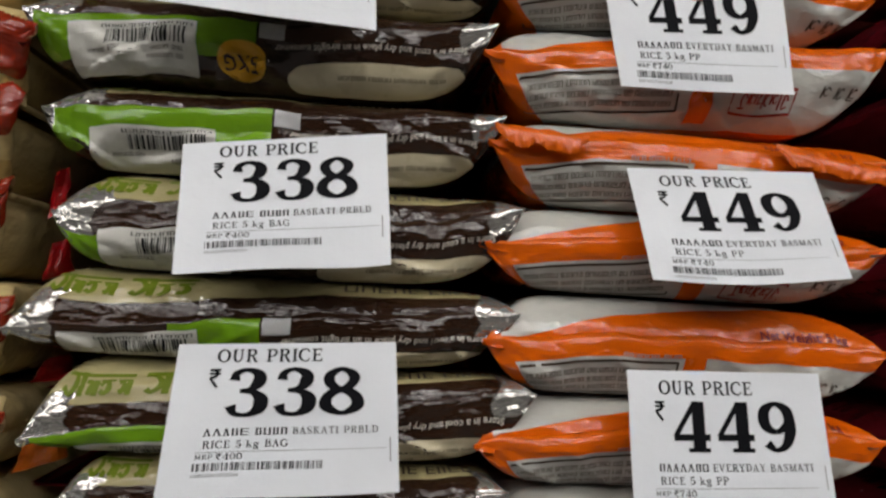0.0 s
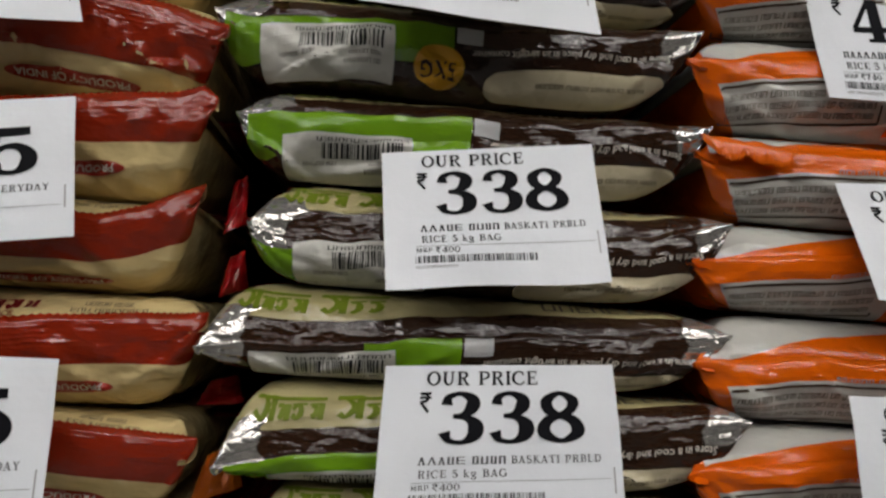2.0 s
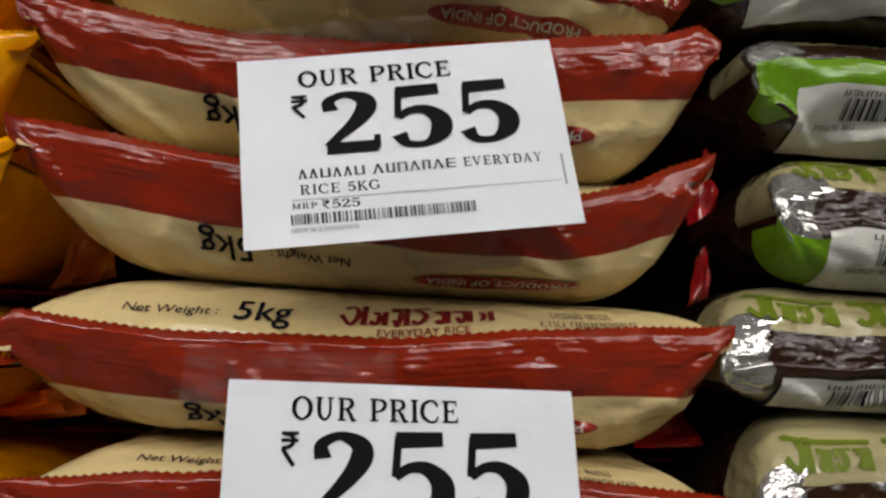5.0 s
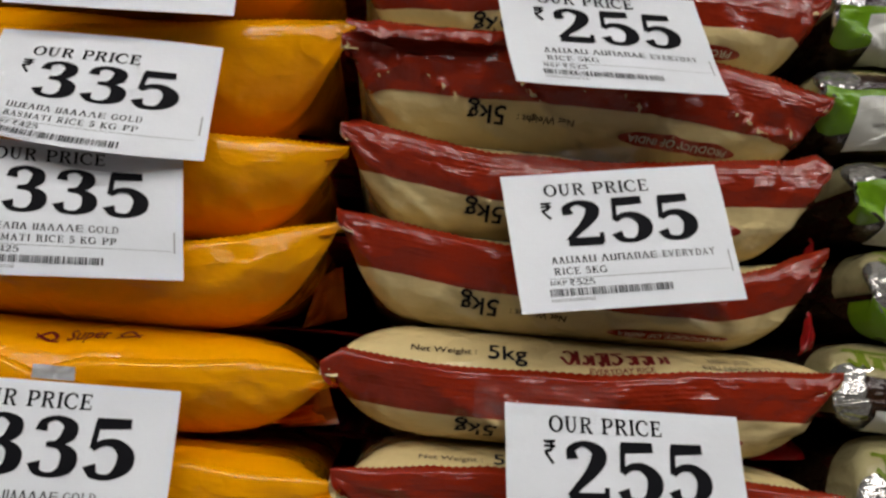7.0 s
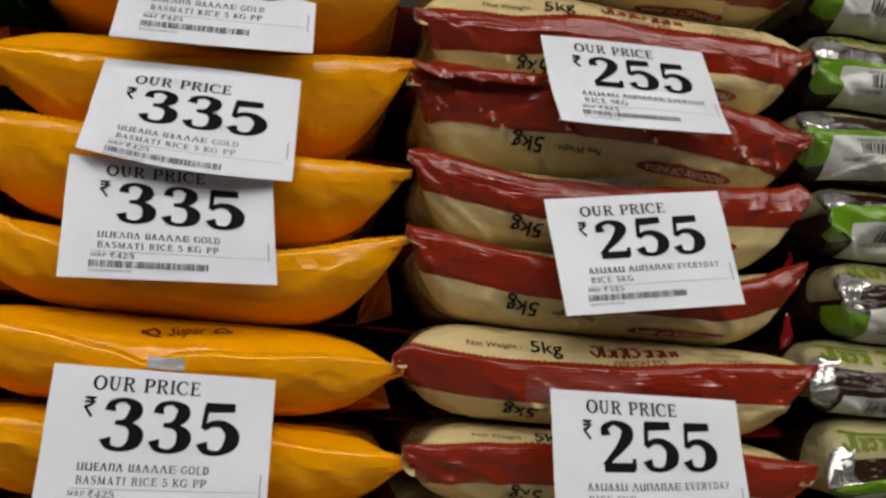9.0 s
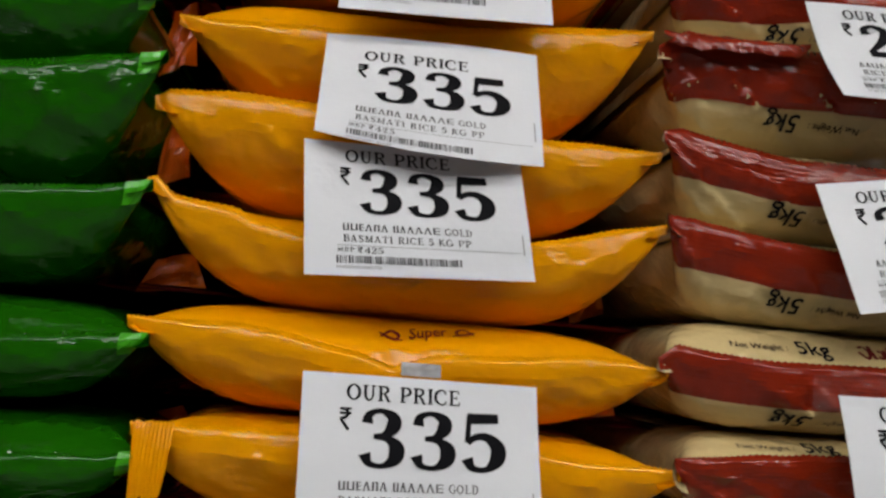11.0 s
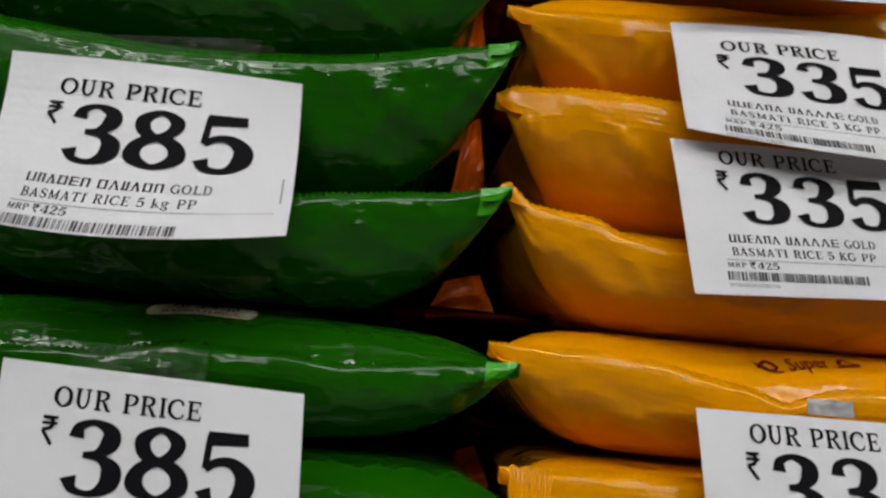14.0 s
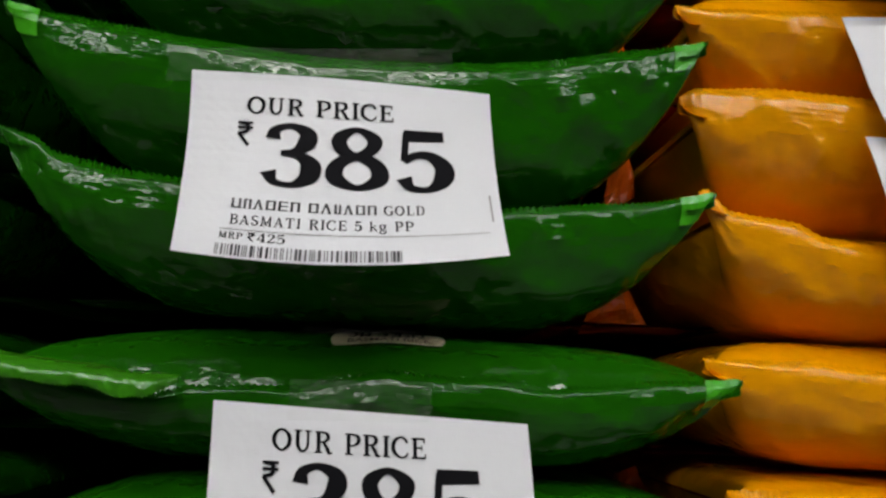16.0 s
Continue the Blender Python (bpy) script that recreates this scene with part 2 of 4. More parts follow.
GLYPHS = {
    "2": (0.66, [[(0.13, 0.70, 0.13), (0.12, 0.86, 0.10), (0.30, 0.96, 0.08), (0.50, 0.86, 0.15), (0.51, 0.69, 0.17), (0.38, 0.47, 0.13), (0.2, 0.26, 0.09), (0.08, 0.1, 0.09)],
                 [(0.06, 0.07, 0.14), (0.60, 0.07, 0.14)], [(0.585, 0.02, 0.07), (0.61, 0.25, 0.05)]]),
    "3": (0.66, [[(0.12, 0.75, 0.13), (0.15, 0.90, 0.09), (0.32, 0.97, 0.07), (0.50, 0.87, 0.14), (0.50, 0.70, 0.16), (0.38, 0.56, 0.09), (0.22, 0.53, 0.06)],
                 [(0.22, 0.53, 0.06), (0.42, 0.50, 0.09), (0.55, 0.36, 0.17), (0.53, 0.16, 0.16), (0.36, 0.035, 0.07), (0.16, 0.07, 0.08), (0.09, 0.23, 0.14)]]),
    "4": (0.70, [[(0.42, 0.97, 0.07), (0.06, 0.31, 0.07)], [(0.03, 0.28, 0.10), (0.68, 0.28, 0.10)], [(0.48, 0.0, 0.17), (0.48, 1.0, 0.17)], [(0.28, 0.03, 0.06), (0.67, 0.03, 0.06)]]),
    "5": (0.66, [[(0.11, 0.92, 0.15), (0.58, 0.94, 0.13)], [(0.135, 0.97, 0.06), (0.10, 0.50, 0.06)],
                 [(0.10, 0.49, 0.07), (0.24, 0.60, 0.09), (0.42, 0.59, 0.12), (0.56, 0.42, 0.17), (0.54, 0.20, 0.17), (0.38, 0.04, 0.08), (0.17, 0.06, 0.09), (0.09, 0.22, 0.14)]]),
    "8": (0.66, [[(0.31, 0.53, 0.10), (0.15, 0.64, 0.13), (0.13, 0.83, 0.13), (0.32, 0.965, 0.07), (0.51, 0.83, 0.13), (0.48, 0.65, 0.12), (0.31, 0.53, 0.10)],
                 [(0.32, 0.53, 0.11), (0.11, 0.40, 0.13), (0.08, 0.18, 0.15), (0.32, 0.035, 0.07), (0.56, 0.18, 0.15), (0.53, 0.40, 0.14), (0.32, 0.53, 0.11)]]),
    "9": (0.66, [[(0.30, 0.40, 0.08), (0.11, 0.54, 0.15), (0.11, 0.82, 0.15), (0.32, 0.965, 0.07), (0.53, 0.82, 0.15), (0.52, 0.56, 0.12), (0.30, 0.40, 0.08)],
                 [(0.56, 0.75, 0.14), (0.56, 0.42, 0.16), (0.46, 0.14, 0.12), (0.27, 0.035, 0.07), (0.12, 0.17, 0.13)]]),
    "O": (0.95, [[(0.42, 0.98, 0.09), (0.11, 0.75, 0.16), (0.09, 0.30, 0.16), (0.42, 0.02, 0.09), (0.75, 0.28, 0.16), (0.75, 0.74, 0.16), (0.42, 0.98, 0.09)]]),
    "U": (0.93, [[(0.20, 1.0, 0.16), (0.20, 0.30, 0.16), (0.42, 0.03, 0.10), (0.66, 0.28, 0.10), (0.68, 1.0, 0.09)], [(0.04, 0.97, 0.07), (0.37, 0.97, 0.07)], [(0.54, 0.97, 0.07), (0.83, 0.97, 0.07)]]),
    "R": (0.92, [[(0.22, 0.0, 0.16), (0.22, 1.0, 0.16)], [(0.06, 0.03, 0.07), (0.40, 0.03, 0.07)], [(0.06, 0.96, 0.08), (0.42, 0.96, 0.08), (0.64, 0.88, 0.14), (0.66, 0.66, 0.15), (0.45, 0.52, 0.08), (0.22, 0.51, 0.08)],
                 [(0.44, 0.52, 0.10), (0.62, 0.25, 0.15), (0.72, 0.03, 0.13), (0.87, 0.04, 0.07)]]),
    "P": (0.84, [[(0.22, 0.0, 0.16), (0.22, 1.0, 0.16)], [(0.06, 0.03, 0.07), (0.42, 0.03, 0.07)], [(0.06, 0.96, 0.08), (0.42, 0.96, 0.08), (0.68, 0.86, 0.14), (0.68, 0.60, 0.15), (0.45, 0.44, 0.08), (0.22, 0.44, 0.08)]]),
    "I": (0.46, [[(0.21, 0.0, 0.16), (0.21, 1.0, 0.16)], [(0.05, 0.03, 0.07), (0.38, 0.03, 0.07)], [(0.05, 0.97, 0.07), (0.38, 0.97, 0.07)]]),
    "C": (0.88, [[(0.74, 0.72, 0.10), (0.66, 0.90, 0.10), (0.42, 0.98, 0.09), (0.12, 0.76, 0.16), (0.09, 0.30, 0.16), (0.42, 0.02, 0.09), (0.68, 0.09, 0.08), (0.77, 0.27, 0.06)]]),
    "E": (0.82, [[(0.22, 0.0, 0.16), (0.22, 1.0, 0.16)], [(0.06, 0.04, 0.08), (0.70, 0.04, 0.08)], [(0.06, 0.96, 0.08), (0.68, 0.96, 0.08)], [(0.22, 0.52, 0.07), (0.54, 0.52, 0.07)], [(0.70, 0.0, 0.07), (0.73, 0.26, 0.05)], [(0.67, 0.76, 0.05), (0.68, 1.0, 0.07)], [(0.55, 0.38, 0.05), (0.55, 0.66, 0.05)]]),
    "\u20b9": (0.7, [[(0.04, 0.95, 0.09), (0.64, 0.95, 0.09)], [(0.04, 0.74, 0.09), (0.64, 0.74, 0.09)], [(0.14, 0.93, 0.10), (0.38, 0.90, 0.12), (0.46, 0.74, 0.14), (0.36, 0.57, 0.12), (0.06, 0.50, 0.10)], [(0.08, 0.50, 0.12), (0.50, 0.0, 0.12)]]),
    "A": (0.92, [[(0.13, 0.03, 0.08), (0.42, 0.98, 0.09)], [(0.40, 0.98, 0.15), (0.71, 0.03, 0.16)], [(0.22, 0.32, 0.07), (0.62, 0.32, 0.07)], [(0.0, 0.03, 0.06), (0.27, 0.03, 0.06)], [(0.55, 0.03, 0.06), (0.86, 0.03, 0.06)]]),
    "B": (0.84, [[(0.22, 0.0, 0.16), (0.22, 1.0, 0.16)], [(0.05, 0.96, 0.08), (0.42, 0.96, 0.08), (0.62, 0.87, 0.13), (0.62, 0.66, 0.13), (0.42, 0.53, 0.08), (0.22, 0.53, 0.08)], [(0.42, 0.53, 0.08), (0.68, 0.42, 0.14), (0.68, 0.16, 0.14), (0.44, 0.04, 0.08), (0.05, 0.04, 0.08)]]),
    "D": (0.92, [[(0.22, 0.0, 0.16), (0.22, 1.0, 0.16)], [(0.05, 0.96, 0.08), (0.42, 0.96, 0.08), (0.72, 0.80, 0.14), (0.76, 0.50, 0.16), (0.72, 0.20, 0.14), (0.42, 0.04, 0.08), (0.05, 0.04, 0.08)]]),
    "G": (0.95, [[(0.74, 0.72, 0.10), (0.66, 0.90, 0.10), (0.42, 0.98, 0.09), (0.12, 0.76, 0.16), (0.09, 0.30, 0.16), (0.42, 0.02, 0.09), (0.70, 0.12, 0.09)], [(0.74, 0.04, 0.15), (0.74, 0.42, 0.15)], [(0.52, 0.42, 0.07), (0.90, 0.42, 0.07)]]),
    "K": (0.95, [[(0.22, 0.0, 0.16), (0.22, 1.0, 0.16)], [(0.05, 0.03, 0.07), (0.40, 0.03, 0.07)], [(0.05, 0.97, 0.07), (0.40, 0.97, 0.07)], [(0.24, 0.42, 0.08), (0.70, 0.95, 0.09)], [(0.40, 0.58, 0.12), (0.76, 0.04, 0.15)], [(0.56, 0.97, 0.06), (0.84, 0.97, 0.06)], [(0.60, 0.03, 0.06), (0.90, 0.03, 0.06)]]),
    "L": (0.80, [[(0.22, 0.0, 0.16), (0.22, 1.0, 0.16)], [(0.05, 0.04, 0.08), (0.70, 0.04, 0.08)], [(0.05, 0.97, 0.07), (0.40, 0.97, 0.07)], [(0.70, 0.0, 0.07), (0.72, 0.30, 0.05)]]),
    "M": (1.10, [[(0.18, 0.0, 0.10), (0.18, 1.0, 0.10)], [(0.20, 0.98, 0.15), (0.52, 0.08, 0.12)], [(0.52, 0.08, 0.09), (0.86, 0.98, 0.09)], [(0.86, 0.0, 0.16), (0.86, 1.0, 0.16)], [(0.03, 0.03, 0.06), (0.33, 0.03, 0.06)], [(0.70, 0.03, 0.06), (1.03, 0.03, 0.06)]]),
    "S": (0.74, [[(0.60, 0.74, 0.08), (0.50, 0.93, 0.08), (0.30, 0.97, 0.08), (0.11, 0.80, 0.14), (0.22, 0.59, 0.15), (0.48, 0.45, 0.15), (0.59, 0.24, 0.14), (0.40, 0.03, 0.08), (0.18, 0.07, 0.08), (0.07, 0.28, 0.08)]]),
    "T": (0.86, [[(0.40, 0.0, 0.16), (0.40, 1.0, 0.16)], [(0.05, 0.96, 0.08), (0.76, 0.96, 0.08)], [(0.07, 0.72, 0.06), (0.06, 1.0, 0.06)], [(0.74, 0.72, 0.06), (0.75, 1.0, 0.06)], [(0.23, 0.03, 0.07), (0.57, 0.03, 0.07)]]),
    "V": (0.90, [[(0.14, 0.97, 0.15), (0.42, 0.02, 0.12)], [(0.42, 0.02, 0.08), (0.70, 0.97, 0.08)], [(0.0, 0.97, 0.06), (0.30, 0.97, 0.06)], [(0.56, 0.97, 0.06), (0.85, 0.97, 0.06)]]),
    "Y": (0.88, [[(0.14, 0.97, 0.15), (0.42, 0.46, 0.12)], [(0.42, 0.46, 0.08), (0.68, 0.97, 0.08)], [(0.42, 0.0, 0.16), (0.42, 0.50, 0.16)], [(0.0, 0.97, 0.06), (0.30, 0.97, 0.06)], [(0.54, 0.97, 0.06), (0.83, 0.97, 0.06)], [(0.25, 0.03, 0.07), (0.59, 0.03, 0.07)]]),
    "k": (0.80, [[(0.18, 0.0, 0.14), (0.18, 1.0, 0.14)], [(0.03, 0.97, 0.06), (0.2, 0.97, 0.06)], [(0.03, 0.03, 0.06), (0.34, 0.03, 0.06)], [(0.20, 0.28, 0.07), (0.56, 0.62, 0.08)], [(0.34, 0.42, 0.11), (0.62, 0.03, 0.13)], [(0.52, 0.03, 0.06), (0.74, 0.03, 0.06)]]),
    "g": (0.72, [[(0.30, 0.24, 0.08), (0.10, 0.35, 0.13), (0.12, 0.58, 0.12), (0.30, 0.66, 0.08), (0.48, 0.56, 0.13), (0.48, 0.34, 0.13), (0.30, 0.24, 0.08)], [(0.14, 0.20, 0.08), (0.24, 0.08, 0.09), (0.52, 0.04, 0.12), (0.56, -0.14, 0.12), (0.30, -0.25, 0.07), (0.06, -0.14, 0.10), (0.16, 0.05, 0.07)], [(0.48, 0.60, 0.06), (0.64, 0.64, 0.06)]]),
    "0": (0.66, [[(0.31, 0.97, 0.08), (0.10, 0.72, 0.14), (0.10, 0.28, 0.14), (0.31, 0.03, 0.08), (0.53, 0.28, 0.14), (0.53, 0.72, 0.14), (0.31, 0.97, 0.08)]]),
    "7": (0.64, [[(0.06, 0.92, 0.14), (0.58, 0.92, 0.14)], [(0.08, 0.72, 0.06), (0.06, 0.98, 0.06)], [(0.56, 0.90, 0.08), (0.34, 0.50, 0.13), (0.26, 0.0, 0.17)]]),
    " ": (0.45, []),
}


def slab(text, gap=0.03, heavy=1.0):
    """A line in the heavy slab letters of the price cards, 1 high."""
    x, out = 0.0, []
    for ch in text:
        wide, strokes = GLYPHS[ch]
        for s in strokes:
            v, f = ribbon([(px, py, pw * heavy) for px, py, pw in s])
            out.append((v + [x, 0], f))
        x += wide + gap
    return joined(out), x


LETTERS = {}


def letters(text):
    """A line in the built-in font, capitals 1 high, and its width."""
    if text not in LETTERS:
        cu = bpy.data.curves.new("line", "FONT")
        cu.body, cu.size, cu.resolution_u, cu.offset = text, 1.0, 2, 0.012
        ob = new("line", cu)
        deps = bpy.context.evaluated_depsgraph_get()
        me = ob.evaluated_get(deps).to_mesh()
        v = np.array([q.co[:2] for q in me.vertices]).reshape(-1, 2) / 0.70
        faces = [tuple(p.vertices) for p in me.polygons]
        ob.evaluated_get(deps).to_mesh_clear()
        bpy.data.objects.remove(ob)
        bpy.data.curves.remove(cu)
        LETTERS[text] = (v, faces), float(v[:, 0].max())
    return LETTERS[text]


def bars(words, seed=1, heavy=1.0):
    """Words that are drawn as plain marks: a row of small upright shapes, 1 high. words: marks in each word."""
    rng, x, out = random.Random(seed), 0.0, []
    for count in words:
        for _ in range(count):
            w = rng.uniform(0.5, 0.8)
            t = 0.15 * heavy
            out.append(ribbon([(x + t / 2, 0, t), (x + t / 2, 1, t)]))
            k = rng.random()
            if heavy > 1.1 and rng.random() < 0.42:
                # a slanted mark
                out[-1] = ribbon([(x + 0.06, 0.0, 0.12), (x + w / 2, 1.0, 0.14)])
                out.append(ribbon([(x + w / 2, 1.0, 0.18), (x + w - 0.04, 0.0, 0.18)]))
                out.append(ribbon([(x - 0.06, 0.03, 0.08), (x + 0.2, 0.03, 0.08)]))
                out.append(ribbon([(x + w - 0.2, 0.03, 0.08), (x + w + 0.06, 0.03, 0.08)]))
                x += w + 0.26
                continue
            if k < 0.7:
                out.append(ribbon([(x, 0.93, 0.11), (x + w, 0.93, 0.11)]))
            if k > 0.25:
                out.append(ribbon([(x, 0.07, 0.11), (x + w, 0.07, 0.11)]))
            if k < 0.4 or k > 0.6:
                out.append(ribbon([(x + w - t / 2, 0, t), (x + w - t / 2, 1, t)]))
            else:
                out.append(ribbon([(x, 0.5, 0.11), (x + w, 0.5, 0.11)]))
            x += w + 0.2
        x += 0.45
    return joined(out), x - 0.65


def script(count, seed=1, heavy=1.0):
    """A flowing wordmark drawn as plain hooks, loops and stems, 1 high."""
    rng, x, out = random.Random(seed), 0.0, []
    for i in range(count):
        tall = 1.0 if i == 0 else rng.choice((0.62, 0.66, 0.7, 0.9))
        w = 0.7 if i == 0 else rng.uniform(0.38, 0.55)
        k = rng.random()
        if k < 0.75:
            out.append(ribbon([(x + w, 0.02, 0.16 * heavy), (x + w + 0.03, tall, 0.17 * heavy)]))
        a = [(x + rng.uniform(0, 0.15), tall * rng.uniform(0.65, 0.95), 0.13), (x + w * 0.55, tall * rng.uniform(0.7, 1.0), 0.10), (x + w * rng.uniform(0.5, 0.9), tall * 0.45, 0.17), (x + w * 0.4, rng.uniform(0.0, 0.12), 0.11), (x + rng.uniform(-0.05, 0.15), tall * rng.uniform(0.2, 0.45), 0.15)]
        out.append(ribbon([(px, py, pw * heavy) for px, py, pw in a]))
        if k > 0.5:
            out.append(ribbon([(x, tall * 0.97, 0.1), (x + w + 0.1, tall, 0.1)]))
        x += w + 0.2
    return joined(out), x


def barcode_shape(seed, length=9.4):
    rng, x, out = random.Random(seed), 0.0, []
    while x < length:
        w = rng.choice((0.05, 0.05, 0.1, 0.14))
        out.append(ribbon([(x + w / 2, 0, w), (x + w / 2, 0.5, w), (x + w / 2, 1, w)], 3))
        x += w + rng.choice((0.06, 0.06, 0.1, 0.15))
    return joined(out), x


class Patch:
    """A sheet given as a grid of places, by which flat shapes are laid on it: at(a, b) with a across (0 to 1) and b metres or share down."""

    def __init__(self, grid, rows):
        self.grid, self.rows = np.asarray(grid, float), np.asarray(rows, float)
        du = np.gradient(self.grid, axis=1)
        dv = np.gradient(self.grid, axis=0)
        n = np.cross(du, dv)
        self.normals = n / (np.linalg.norm(n, axis=2, keepdims=True) + 1e-12)

    def place(self, a, b, off):
        r, c = self.grid.shape[:2]
        x = np.clip(np.asarray(a) * (c - 1), 0, c - 1.001)
        y = np.clip(np.interp(b, self.rows, np.arange(r)), 0, r - 1.001)
        j, i = x.astype(int), y.astype(int)
        fx, fy = (x - j)[:, None], (y - i)[:, None]
        out = []
        for g in (self.grid, self.normals):
            out.append((g[i, j] * (1 - fx) + g[i, j + 1] * fx) * (1 - fy) + (g[i + 1, j] * (1 - fx) + g[i + 1, j + 1] * fx) * fy)
        return out[0] + out[1] * off


def lay(name, shape, patch, a, b, da, db, material, parent, off=0.0009, turned=False, label="", fit_width=None):
    """Print a shape on a sheet: its lower left corner at (a, b), one unit of its x being da, of its y db up the sheet. turned: upside down."""
    (v, f), wide = shape
    v = np.asarray(v, float)
    if fit_width:
        da = fit_width / wide
    x, y = v[:, 0], v[:, 1]
    if turned:
        x, y = wide - x, 1 - y
    ob = piece(name, patch.place(a + x * da, b - y * db, off), f, material, parent, label)
    return tagged(ob, kind="stuff") if len(f) > 250 or "bar" in name or "mark" in name or "print" in name else ob


def quad_shape(nx=10, ny=6, round_=0.0):
    xs, ys = np.linspace(0, 1, nx + 1), np.linspace(0, 1, ny + 1)
    v = np.array([(x, y) for y in ys for x in xs])
    if round_:
        w = 2 * v - 1
        k = 1 - round_ * (np.abs(w[:, :1]) ** 4) * (np.abs(w[:, 1:]) ** 2)
        v = (w * k + 1) / 2
    f = [(j * (nx + 1) + i, j * (nx + 1) + i + 1, (j + 1) * (nx + 1) + i + 1, (j + 1) * (nx + 1) + i) for j in range(ny) for i in range(nx)]
    return (v, f), 1.0


def disc_shape(rings=7):
    v = [(0.5, 0.5)] + [(0.5 + 0.5 * r / rings * math.cos(k * math.pi / 12), 0.5 + 0.5 * r / rings * math.sin(k * math.pi / 12)) for r in range(1, rings + 1) for k in range(24)]
    f = [(0, k + 1, (k + 1) % 24 + 1) for k in range(24)]
    f += [(r * 24 + k + 1, r * 24 + 25 + k, r * 24 + 25 + (k + 1) % 24, r * 24 + 1 + (k + 1) % 24) for r in range(rings - 1) for k in range(24)]
    return (np.array(v), f), 1.0


# ---- the room ----
DECK = 1.10
tagged(box("floor", (-4, -6.0, -0.1), (4, 1.2, 0.0), M_FLOOR, 0), "pale tiled shop floor", "floor", kind="structure")
tagged(box("ceiling", (-4, -6.0, 3.0), (4, 1.2, 3.1), M_CEIL, 0), "plain painted shop ceiling", "ceiling", kind="structure")
tagged(box("wall_north", (-4, 1.0, 0.0), (4, 1.2, 3.0), M_WALL, 0), "plain wall behind the stacked rice", "wall", kind="structure")
tagged(box("wall_south", (-4, -6.2, 0.0), (4, -6.0, 3.0), M_WALL, 0), "plain wall across the aisle", "wall", kind="structure")
tagged(box("wall_east", (4, -6.2, 0.0), (4.2, 1.2, 3.0), M_WALL, 0), "plain end wall", "wall", kind="structure")
tagged(box("wall_west", (-4.2, -6.2, 0.0), (-4, 1.2, 3.0), M_WALL, 0), "plain end wall", "wall", kind="structure")
tagged(box("shelf_deck", (-2.2, 0.0, 0.0), (2.2, 0.99, DECK), M_SHELF, 0.004), "dark metal base under the rice stacks", "shelf", kind="structure")


def ceiling_light(x, y, length, width):
    ob = box("ceiling_light", (x - length / 2 - 0.03, y - width / 2 - 0.03, 2.93), (x + length / 2 + 0.03, y + width / 2 + 0.03, 2.998), M_HOUSING)
    box("diffuser", (x - length / 2, y - width / 2, 2.915), (x + length / 2, y + width / 2, 2.929), M_GLOW, 0, ob)
    return tagged(ob, "long white ceiling light with a glowing diffuser", "ceiling light", "ceiling lights")


for lx in (-2.4, -0.8, 0.8, 2.4):
    for ly in (-1.3, -2.2, -3.2):
        ceiling_light(lx, ly, 1.2, 0.18)


